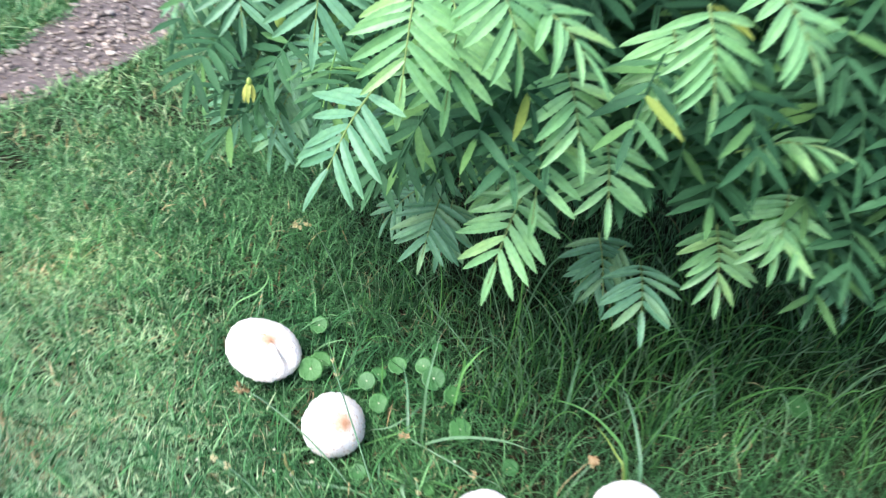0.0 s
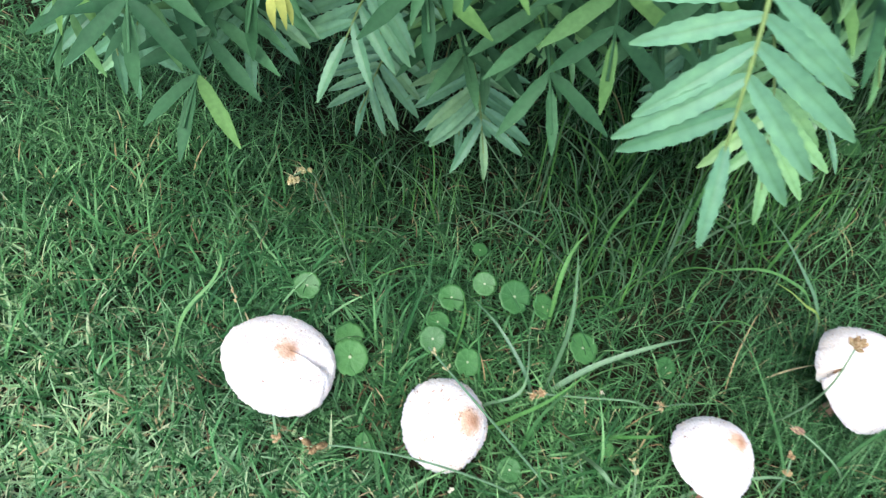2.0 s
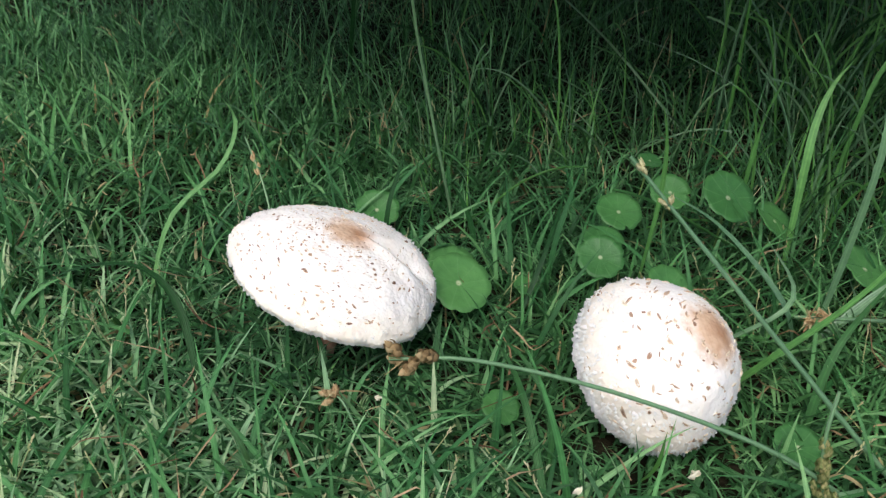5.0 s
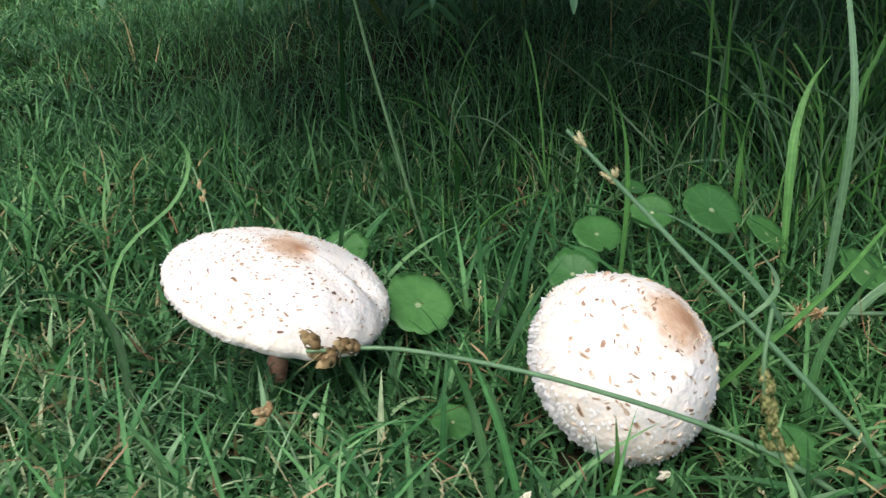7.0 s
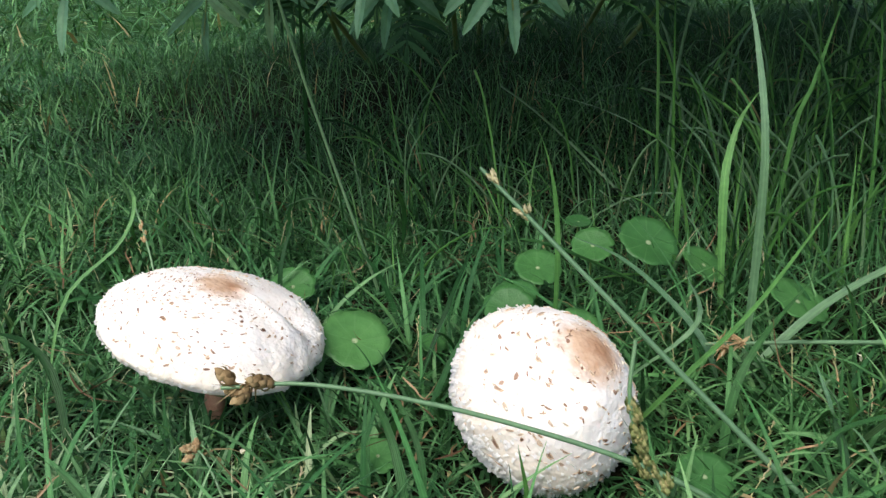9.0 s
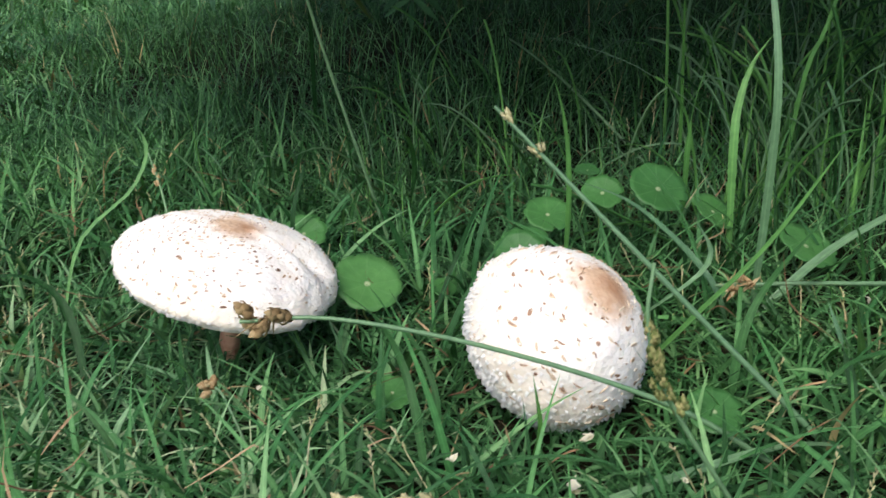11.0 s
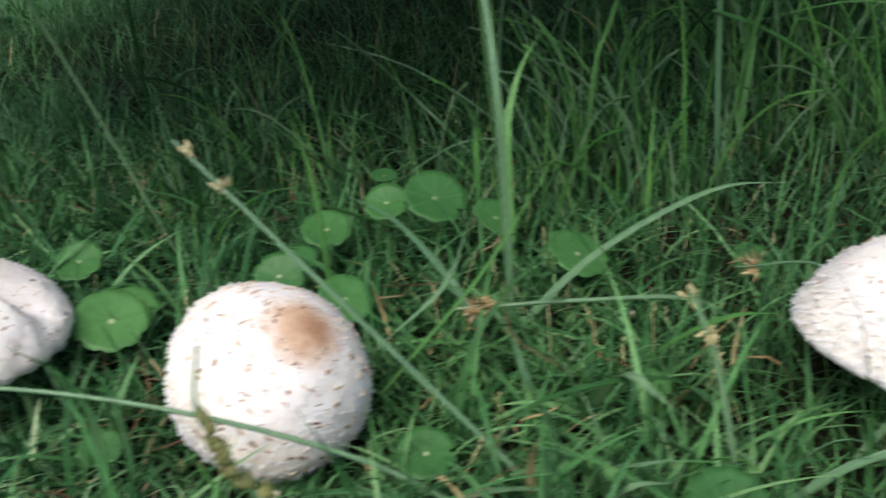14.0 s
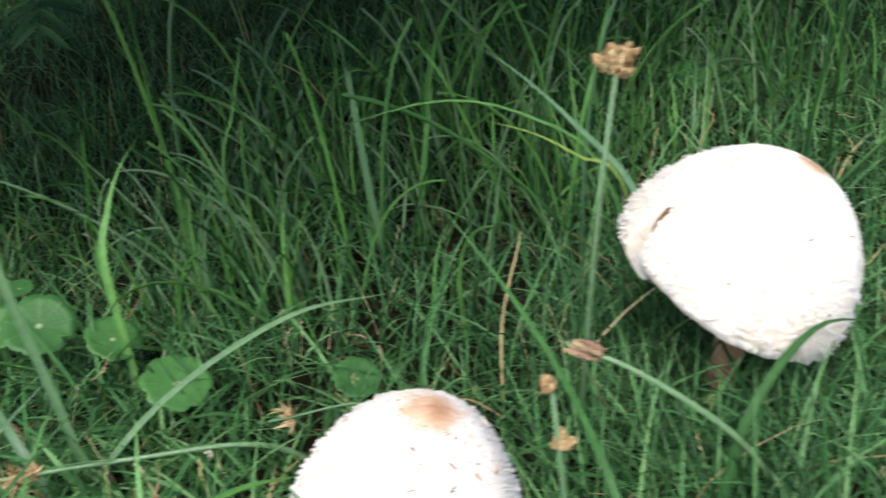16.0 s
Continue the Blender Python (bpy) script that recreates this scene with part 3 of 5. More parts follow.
# short blades round the foot of the flat mushroom
for tx, ty in ((-0.312, 1.174), (-0.31, 1.158), (-0.285, 1.152), (-0.262, 1.165)):
    tuft(tx, ty, 9, 0.048, 0.0036, 0.4, 0.2, 0.2)
# thin blades in the shade at the foot of the bush
for _ in range(40):
    tx, ty = rng.uniform(-0.1, 0.75), rng.uniform(1.36, 1.8)
    tuft(tx, ty, int(rng.integers(5, 9)), float(rng.uniform(0.07, 0.17)), float(rng.uniform(0.0022, 0.0038)), 0.55, 0.16, 0.2)
# a fan of fresh blades beside the pennyworts
for tx, ty in ((0.055, 1.20), (0.10, 1.21), (0.08, 1.235), (0.13, 1.18), (0.15, 1.24), (0.20, 1.21)):
    tuft(tx, ty, 7, 0.17, 0.0054, 0.38, 0.45, 0.25)
# fine arching tufts behind the mushrooms
for tx, ty in ((-0.135, 1.42), (-0.10, 1.45), (-0.16, 1.46), (-0.02, 1.40), (0.03, 1.36), (-0.25, 1.43)):
    tuft(tx, ty, 12, 0.13, 0.003, 0.5, 0.25, 0.25)
# broad bent blades in front of the domed mushroom
for tx, ty in ((-0.055, 0.965), (-0.03, 0.935), (0.0, 0.96), (-0.075, 0.925), (0.02, 0.925), (0.015, 1.0), (-0.02, 1.02), (0.05, 1.05)):
    tuft(tx, ty, 5, float(rng.uniform(0.06, 0.09)), 0.0056, 0.75, 0.45, 0.45)
# slender fresh blades standing thickly before the bush
for _ in range(34):
    tx, ty = rng.uniform(0.12, 0.75), rng.uniform(1.14, 1.42)
    tuft(tx, ty, int(rng.integers(4, 8)), float(rng.uniform(0.13, 0.24)), float(rng.uniform(0.003, 0.0048)), 0.26, 0.4, 0.25)
for _ in range(10):
    tx, ty = rng.uniform(-0.24, 0.12), rng.uniform(1.3, 1.46)
    tuft(tx, ty, int(rng.integers(4, 7)), float(rng.uniform(0.09, 0.14)), float(rng.uniform(0.0028, 0.004)), 0.4, 0.4, 0.25)
# lighter-coloured blades that make up for the shade under the bush
for _ in range(30):
    tx, ty = rng.uniform(0.05, 0.8), rng.uniform(1.34, 1.58)
    tuft(tx, ty, int(rng.integers(3, 6)), float(rng.uniform(0.17, 0.3)), float(rng.uniform(0.004, 0.0065)), 0.4, 0.5, 0.45)
# fresh taller blades further along the foot of the bush, coloured light against its shade
for _ in range(10):
    tx, ty = rng.uniform(0.18, 0.52), rng.uniform(1.16, 1.45)
    tuft(tx, ty, int(rng.integers(3, 6)), float(rng.uniform(0.16, 0.25)), float(rng.uniform(0.0042, 0.0065)), 0.36, 0.5, 0.3)
# long blades that sweep aside at the foot of the bush
for _ in range(18):
    tx, ty = rng.uniform(0.4, 0.95), rng.uniform(1.05, 1.45)
    tuft(tx, ty, int(rng.integers(4, 8)), float(rng.uniform(0.2, 0.32)), float(rng.uniform(0.0034, 0.0056)), 0.42, 0.08, 0.12, -1.3)


def tiny_spikes(count):
    """Thin pale flowering spikes standing among the blades."""
    pieces = []
    while len(pieces) < count:
        x, y = rng.uniform(-0.6, 0.55), rng.uniform(0.82, 1.5)
        if not clear_of_caps(x, y, 0.012):
            continue
        d = Vector((rng.normal(0, 0.35), rng.normal(0, 0.35), 1)).normalized()
        h = rng.uniform(0.02, 0.04)
        foot = Vector((x, y, 0.0))
        bits = [tube([foot, foot + d * h], [0.0004, 0.0003], 4)]
        for k in range(7):
            side = Vector((rng.normal(0, 1), rng.normal(0, 1), 0.3)).normalized()
            bits.append(ellipsoid(foot + d * (h + 0.0016 * k) + side * 0.0006, d + side * 0.5, 0.0032, 0.00055, 4, 3))
        pieces.append(joined(bits))
    v, q = joined(pieces)
    ob = new("grass_flower", mesh_of("grass_flower", v, [q], [SPIKELET]))
    return tagged(ob, "tiny pale flowering spikes among the lawn blades", "grass", kind="stuff")


tiny_spikes(260)


def dry_scraps(count):
    """Thin dead stems and curled brown scraps lying through the lawn."""
    pieces = []
    while len(pieces) < count:
        x, y = rng.uniform(-0.75, 0.7), rng.uniform(0.8, 1.5)
        if not clear_of_caps(x, y, 0.0):
            continue
        a, l, z = rng.uniform(0, 6.3), rng.uniform(0.012, 0.045), rng.uniform(0.006, 0.034)
        d, c = Vector((math.cos(a), math.sin(a), rng.normal(0, 0.35))), Vector(rng.normal(0, 0.3, 3))
        p = Vector((x, y, z))
        pts = [p, p + d * l * 0.4 + c * l * 0.3, p + d * l * 0.75 + c * l * 0.2, p + d * l + Vector(rng.normal(0, 0.25, 3)) * l]
        for q in pts:
            q.z = max(q.z, 0.003)
        pieces.append(ribbon(pts, rng.uniform(0.0007, 0.0016), 7, rng.normal(0, 1.5)))
    v, q = joined(pieces)
    ob = new("dead_grass", mesh_of("dead_grass", v, [q], [SCRAP]))
    return tagged(ob, "thin dead brown stems and scraps through the lawn", "grass", kind="stuff")


dry_scraps(620)


# ---- mushrooms ----
def lerp_profile(profile, u):
    s, r, z = zip(*profile)
    return np.interp(u, s, r), np.interp(u, s, z)


def flake_meshes():
    """Curled scales of several outlines: a dark scorched middle, its torn edge paler and lifted."""
    out = []
    for k in range(10):
        n = 11
        a0, slim = rng.uniform(0, 6), rng.uniform(0.25, 0.6)
        ragged = [rng.uniform(0.72, 1.25) for _ in range(n)]
        verts = [(0, 0, 0.2)]
        for ring, zz in ((0.55, 0.24), (1.0, 0.14)):
            for i in range(n):
                a = a0 + 2 * math.pi * i / n
                r = ring * ragged[i] * (1.0 if ring < 1 else rng.uniform(0.9, 1.15))
                lift = 0.45 * max(0.0, math.sin(a)) ** 2 if ring == 1.0 else 0.0
                bend = 0.18 * (r * math.cos(a)) ** 2
                verts.append((r * math.cos(a), slim * r * math.sin(a) + bend, zz + lift))
        for i in range(n):
            a = a0 + 2 * math.pi * i / n
            verts.append((0.85 * math.cos(a), 0.75 * slim * math.sin(a), -0.25))
        tris = [(0, 1 + i, 1 + (i + 1) % n) for i in range(n)]
        quads = [(1 + i + n * j, 1 + n * (j + 1) + i, 1 + n * (j + 1) + (i + 1) % n, 1 + n * j + (i + 1) % n) for j in range(2) for i in range(n)]
        pale = 1 if k % 5 else 0
        out.append(mesh_of("scale", np.array(verts), [np.array(tris), np.array(quads)], [SCALE, TORN], [0] * n + [pale if k % 2 else 0] * n + [1] * n))
    return out


FLAKES = flake_meshes()


def cap_profile(high, power, deep, draw):
    """A dome's section, as rows of (place along it, radius, height): high over the widest ring, and drawn in below it."""
    rows = []
    for i in range(17):
        p = math.pi / 2 * i / 16
        rows.append((math.sin(p), high * math.cos(p) ** power))
    for i in range(1, 7):
        rows.append((1 - draw * (i / 6) ** 2, -deep * i / 6))
    run = [0.0]
    for (r0, z0), (r1, z1) in zip(rows, rows[1:]):
        run.append(run[-1] + math.hypot(r1 - r0, z1 - z0))
    return [(d / run[-1], r, z) for d, (r, z) in zip(run, rows)]


def mushroom(label, centre, axis, radius, profile, foot, stem_r, scales, reach, fold=None, notch=None, shag=500, scale_size=1.0, shag_size=1.0, shag_bias=1.9, stain=(0.0, 0.0), crowd=None, curtain=160, warts=0.5):
    """A parasol mushroom: scaly cap, gills, stem. fold: angle of a radial crease between a ridge and a lifted lobe. notch: (angle, half width, depth) of a split from the rim.
    crowd: (angle, spread) of the side where the scales stand closest. warts: how strongly small round warts stand out below."""
    ax = Vector(axis).normalized()
    turn = Vector((0, 0, 1)).rotation_difference(ax).to_matrix().to_4x4()
    to_world = Matrix.Translation(centre) @ turn
    at = Vector((foot[0], foot[1], 0.0))
    ob = thing("mushroom", label, "mushroom", at, "parasol mushrooms in the lawn")
    local = Matrix.Translation(-at) @ to_world
    seed = rng.uniform(0, 50)

    def surface(u, a, rough=True):
        r, z = lerp_profile(profile, u)
        wave = 1 + 0.012 * math.sin(3 * a + seed) + 0.012 * math.sin(5 * a + 2 * seed) + (0.008 * math.sin(17 * a + seed) + 0.006 * math.sin(29 * a)) * u ** 6
        r = r * radius * wave
        z = z * radius + 0.014 * radius * u * u * math.sin(2 * a + seed)
        if fold is not None:
            d = (a - fold + math.pi) % (2 * math.pi) - math.pi
            run = smooth_step(0.04, 0.16, u) * (1 - smooth_step(0.5, 0.88, u))
            z += radius * (0.05 * math.exp(-((d + 0.14) / 0.2) ** 2) - 0.15 * math.exp(-((d - 0.2) / 0.24) ** 2)) * run
            z += radius * 0.06 * math.exp(-((d - 1.0) / 0.7) ** 2) * smooth_step(0.3, 0.9, u)
        if notch:
            d = (a - notch[0] + math.pi) % (2 * math.pi) - math.pi
            wide = notch[1] * (0.25 + 0.75 * smooth_step(0.7, 0.95, u))
            g = math.exp(-(d / wide) ** 4) * notch[2] * smooth_step(0.66, 0.78, u)
            lip = math.exp(-((abs(d) - 2.2 * wide) / wide) ** 2) * smooth_step(0.7, 0.8, u)
            r *= 1 - g + 0.02 * lip
            z -= radius * 0.6 * g - radius * 0.02 * lip
            # the lobe beside the split hangs lower
            sag = smooth_step(-0.6, -0.3, d) * smooth_step(0.0, -wide, d) * smooth_step(0.74, 1.0, u)
            z -= radius * 0.05 * sag
        p = Vector((r * math.cos(a), r * math.sin(a), z))
        if not rough:
            return p
        q = Vector((seed, 0, 0))
        torn = 0.0009 * noise.noise(p * 110 + q) + 0.0004 * abs(noise.noise(p * 330 + q)) + 0.0005 * max(0.0, noise.noise(p * 620 + q)) * (0.3 + u)
        lump = 0.0011 * warts * max(0.0, 1 - noise.voronoi(p * 270 + q)[0][0] / 0.42) * smooth_step(0.45, 0.85, u)
        return p + Vector((p.x, p.y, z + radius)).normalized() * (torn * (0.5 + 0.7 * u) + lump)

    def stand(u, a):
        """A frame on the skin: down the slope, round the cap, outward."""
        p, q1, q2 = surface(u, a), surface(u + 0.02, a, False), surface(u, a + 0.05, False)
        p0 = surface(u, a, False)
        down, along = (q1 - p0).normalized(), (q2 - p0).normalized()
        return p, down, along, down.cross(along).normalized()

    rows, cols = 100, 264
    turns = [2 * math.pi * k / cols for k in range(cols)]
    if notch:
        # closer columns towards the split
        turns = [notch[0] + a - 0.88 * math.sin(a) for a in turns]
    verts = [surface(0.0, 0.0)]
    for i in range(1, rows + 1):
        verts += [surface(i / rows, a) for a in turns]
    rim = 1 + (rows - 1) * cols
    edge = [Vector((v.x * 0.975, v.y * 0.975, v.z - 0.0022)) for v in verts[rim:rim + cols]]
    verts += edge
    tris = [(0, 1 + k, 1 + (k + 1) % cols) for k in range(cols)]
    quads = []
    for i in range(rows):
        for k in range(cols):
            a, b = 1 + i * cols + k, 1 + i * cols + (k + 1) % cols
            quads.append((a, a + cols, b + cols, b))
    plate = tuple(verts[0] + Vector((stain[0] * radius, stain[1] * radius, 0)))
    cap_mesh = mesh_of("cap", np.array(verts), [np.array(tris), np.array(quads)], [cap_material("cap_skin", plate, tuple(verts[0]), reach, radius)])
    cap = part("cap", cap_mesh, ob, "chalky white cap with a brown centre", local)
    # gills: thin radial plates under the cap, drawn in towards the stem
    gv, gq = [], []
    for k in range(cols):
        e = edge[k]
        for s, drop in ((0.99, 0.0), (0.6, 0.0035 if k % 2 else 0.001), (0.2, 0.001 if k % 2 else -0.002)):
            gv.append((e.x * s, e.y * s, e.z - drop + (1 - s) * 0.12 * radius - 0.0004))
    for k in range(cols):
        for j in range(2):
            a, b = 3 * k + j, 3 * ((k + 1) % cols) + j
            gq.append((a, a + 1, b + 1, b))
    part("underside", mesh_of("underside", np.array(gv), [np.array(gq)], [GILL]), ob, "pale greenish gills", local, kind="stuff")
    # stem from the soil to the cap's underside
    top = to_world @ Vector((0, 0, 0.2 * radius))
    low = Vector((foot[0], foot[1], -0.006))
    mid = (top + low) / 2 + Vector((0.002, -0.001, 0))
    pts = [p - at for p in curve([low, mid, top], 18)]
    rad = [stem_r * (1.35 - 0.4 * i / 17 + 0.05 * math.sin(i * 1.9)) for i in range(18)]
    v, q = tube(pts, rad, 18)
    v = v + rng.normal(0, 0.00022, v.shape)
    part("stem", mesh_of("stem", v, [q], [STEM]), ob, "brown fibrous stem")
    # brown scales in loose rings round the top, small and crowded near it, wider apart and larger below
    done = 0
    while done < scales:
        u, a = 0.13 + 0.78 * rng.random() ** 1.15, rng.uniform(0, 2 * math.pi)
        if crowd:
            d = (a - crowd[0] + math.pi) % (2 * math.pi) - math.pi
            if rng.random() > 0.4 + 0.6 * math.exp(-(d / crowd[1]) ** 2):
                continue
        done += 1
        p, down, along, nrm = stand(u, a)
        size = scale_size * (0.0008 + 0.0011 * rng.random() ** 1.6) * (0.7 + 0.55 * min(1.0, u / 0.5))
        ang = rng.normal(0, 0.55)
        e1 = along * math.cos(ang) + down * math.sin(ang)
        e2 = nrm.cross(e1)
        m = Matrix((e1, e2, nrm)).transposed().to_4x4()
        m = Matrix.Translation(p) @ m @ Matrix.Diagonal((size * rng.uniform(0.7, 1.5), size * rng.uniform(0.7, 1.25), size * rng.uniform(0.6, 1.1), 1))
        part("scale", FLAKES[int(rng.integers(10))], cap, m=m)
    # white shaggy tufts: folded teeth that lift off the skin, thickest towards the rim
    fv, fq = [], []

    def tooth(p, down, along, nrm, w, l, lift):
        b = len(fv)
        skew = along * w * rng.normal(0, 0.7)
        knee = p + down * l * 0.55 + nrm * (l * lift + w * 0.5) + skew * 0.5
        tip = p + down * l + nrm * l * lift * 0.7 + skew
        fv.extend([p - along * w, p + nrm * w * 0.5, p + along * w, knee - along * w * 0.75, knee + nrm * w * 0.4, knee + along * w * 0.75, tip - along * w * 0.2, tip + along * w * 0.2])
        fq.extend([(b, b + 1, b + 4, b + 3), (b + 1, b + 2, b + 5, b + 4), (b + 3, b + 4, b + 7, b + 6), (b + 4, b + 5, b + 7, b + 6)])

    for _ in range(shag):
        u, a = 1 - 0.82 * rng.random() ** shag_bias, rng.uniform(0, 2 * math.pi)
        p, down, along, nrm = stand(min(u, 0.975), a)
        big = (0.45 + 0.55 * smooth_step(0.3, 0.8, u)) * shag_size
        tooth(p - nrm * 0.0002, down, along, nrm, big * rng.uniform(0.0004, 0.0012), big * rng.uniform(0.0007, 0.0022), rng.uniform(0.2, 0.9))
    # torn skin that hangs past the rim
    for _ in range(curtain):
        p, down, along, nrm = stand(0.975, rng.uniform(0, 2 * math.pi))
        tooth(p, down, along, nrm, rng.uniform(0.0005, 0.0016), rng.uniform(0.001, 0.0032) * min(1.0, shag_size + 0.2), rng.uniform(-0.1, 0.3))
    part("fringe", mesh_of("fringe", np.array(fv), [np.array(fq)], [FLUFF]), cap, "ragged white flecks on the rim", kind="stuff")
    return ob


mushroom("wide flat white mushroom with brown specks and a creased cap", (-0.2946, 1.1978, 0.0575), (0.315, -0.091, 1), 0.0625, cap_profile(0.47, 1.25, 0.05, 0.03), (-0.304, 1.200), 0.0048, 560, 0.0135,
         fold=-0.5, shag=1500, shag_size=0.7, shag_bias=1.6, scale_size=0.68, stain=(0.09, -0.05), crowd=(3.3, 1.6), curtain=420, warts=0.3)
mushroom("round white mushroom with brown curled scales and shaggy rim", (-0.1487, 1.0788, 0.0401), (0.475, -0.667, 1), 0.0486, cap_profile(0.867, 1.24, 0.404, 0.148), (-0.15, 1.085), 0.008, 310, 0.0175,
         shag=2600, shag_size=1.15, shag_bias=3.2, scale_size=1.15, stain=(0.12, -0.02), crowd=(-1.2, 2.2), curtain=340, warts=0.7)
mushroom("leaning domed white mushroom on a brown stem", (0.0968, 0.9403, 0.0509), (0.25, -0.18, 1), 0.0453, cap_profile(1.092, 1.42, 0.03, 0.01), (0.086, 0.924), 0.0062, 210, 0.0120,
         shag=2800, shag_size=1.15, shag_bias=1.6, scale_size=0.8, stain=(0.05, -0.05), curtain=380, warts=0.7)
mushroom("large domed white mushroom with a split in its cap", (0.2900, 0.9550, 0.0823), (0.55, -0.44, 1), 0.0586, cap_profile(1.055, 1.24, 0.145, 0.03), (0.283, 0.960), 0.0065, 170, 0.009,
         notch=(2.92, 0.05, 0.3), shag=3400, shag_size=1.2, shag_bias=1.5, scale_size=0.7, stain=(0.03, 0.03), curtain=300, warts=0.8)


def husk(at, way):
    """A thin dry husk lodged in the split of a cap."""
    p, d = Vector(at), Vector(way).normalized()
    ob = thing("seed_husk", "dry grey-brown husk lodged in a split mushroom cap", "seed", p)
    v, q = joined([ellipsoid(Vector((0, 0, 0)), d, 0.013, 0.0016, 8, 9, 0.6), ellipsoid(d * 0.004 + Vector((0, 0, 0.0008)), d + Vector((0.2, 0, 0.1)), 0.009, 0.0009, 6, 6, 0.6)])
    part("shell", mesh_of("shell", v, [q], [SCRAP]), ob)
    return ob


husk((0.2475, 0.9575, 0.1205), (0.5, -0.16, 0.62))


# ---- pennyworts ----
def pennywort_meshes():
    out = []
    for k in range(6):
        lobes, n, rows = int(rng.integers(8, 11)), 72, 5
        verts, a0 = [(0, 0, 0.0)], rng.uniform(0, 6)
        dent = rng.uniform(0.06, 0.11)
        for i in range(1, rows + 1):
            u = i / rows
            for j in range(n):
                a = 2 * math.pi * j / n
                edge = 1 - dent * (0.5 + 0.5 * math.cos(lobes * a + a0 + 0.3 * math.sin(2 * a))) ** 5 - (0.2 if abs(a - 3.1) < 0.05 and k % 2 == 0 else 0)
                r = u * (1 + (edge - 1) * u * u)
                z = 0.10 * u * u + 0.035 * u * math.sin(2 * a + a0) + 0.006 * u * math.cos(lobes * a + a0)
                verts.append((r * math.cos(a), r * math.sin(a), z))
        m = len(verts)
        verts += [(x, y, z - 0.025) for x, y, z in verts[m - n:m]]
        tris = [(0, 1 + j, 1 + (j + 1) % n) for j in range(n)]
        quads = [(1 + i * n + j, 1 + (i + 1) * n + j, 1 + (i + 1) * n + (j + 1) % n, 1 + i * n + (j + 1) % n) for i in range(rows) for j in range(n)]
        out.append(mesh_of("leaf", np.array(verts), [np.array(tris), np.array(quads)], [PENNY]))
    return out


ROUND_LEAVES = pennywort_meshes()


def pennywort(x, y, z, r, lean=None, aside=None):
    ob = thing("pennywort", "round scalloped green pennywort leaf on a thin stalk", "leaf", (x, y, 0), "pennywort leaves in the grass")
    lean = rng.normal(0.6, 0.15) if lean is None else lean
    aside = rng.normal(0, 0.15) if aside is None else aside
    tilt = Euler((lean, aside, 0)).to_matrix().to_4x4() @ Matrix.Rotation(rng.uniform(0, 6), 4, "Z")
    part("leaf", ROUND_LEAVES[int(rng.integers(len(ROUND_LEAVES)))], ob, m=Matrix.Translation((0, 0, z)) @ tilt @ Matrix.Diagonal((r, r, r, 1)))
    v, q = tube(curve([(rng.normal(0, 0.008), rng.normal(0, 0.008), -0.003), (rng.normal(0, 0.003), 0.002, z * 0.5), (0, 0, z)], 6), [0.0008] * 6, 6)
    part("stalk", mesh_of("stalk", v, [q], [STALKS]), ob)
    return ob


# x, y, height and radius of each leaf, and how it leans where it shows
PENNYWORTS_FAR = [(-0.2145, 1.197, 0.034, 0.0212, 0.55, 0.1), (-0.2045, 1.229, 0.024, 0.0190, 0.5, 0.2), (-0.228, 1.315, 0.028, 0.0170, 0.5, -0.2), (-0.011, 1.198, 0.060, 0.0205, 0.62, 0.05),
                  (0.024, 1.185, 0.042, 0.0168, 0.5, 0.35), (-0.032, 1.234, 0.050, 0.0150, 0.5, -0.3), (-0.075, 1.233, 0.042, 0.0165, 0.45, -0.1), (-0.103, 1.208, 0.038, 0.0140, 0.25, -0.1),
                  (-0.1185, 1.186, 0.040, 0.0160, 0.55, -0.25), (-0.091, 1.147, 0.034, 0.0165, 0.6, 0.1), (-0.015, 1.285, 0.050, 0.0100, 0.2, 0.0)]
PENNYWORTS_NEAR = [(0.044, 1.119, 0.037, 0.0195, 0.45, 0.2), (0.128, 1.066, 0.030, 0.0135, 0.5, 0.1), (-0.231, 1.100, 0.016, 0.0110, 0.4, 0.0), (-0.097, 1.017, 0.016, 0.0140, 0.35, -0.1), (-0.165, 1.199, 0.020, 0.0085, 0.4, 0.1), (0.011, 1.0, 0.026, 0.0095, 0.4, 0.2), (-0.016, 0.913, 0.030, 0.0165, 0.4, 0.0),
                   (-0.046, 0.917, 0.022, 0.0135, 0.3, 0.2), (0.62, 1.32, 0.03, 0.022, 0.5, 0.0)]
for item in PENNYWORTS_FAR + PENNYWORTS_NEAR:
    pennywort(*item)


# ---- sedges and single blades ----
def spikelet(root, way, length, fat):
    """A plump pointed spikelet: overlapping keeled husks round a core."""
    way = way.normalized()
    pieces = [ellipsoid(root + way * length * 0.47, way, length * 0.9, length * fat * 0.8, 8, 7, 0.8)]
    s = way.cross(Vector((0.31, 0.52, 0.79))).normalized()
    t = way.cross(s)
    for k in range(10):
        o = s * math.cos(2.4 * k + 0.4) + t * math.sin(2.4 * k + 0.4)
        u = 0.05 + 0.62 * k / 9
        thick = fat * math.sin(math.pi * min(0.96, u + 0.22)) ** 0.8
        base = root + way * length * u + o * length * thick * 0.35
        side = way.cross(o)
        pieces.append(ribbon([base, base + way * length * 0.2 + o * length * thick * 0.75, base + way * length * 0.42 + o * length * thick * 0.55], length * fat * 1.3, 6, 0.0, side, -0.5))
    return pieces


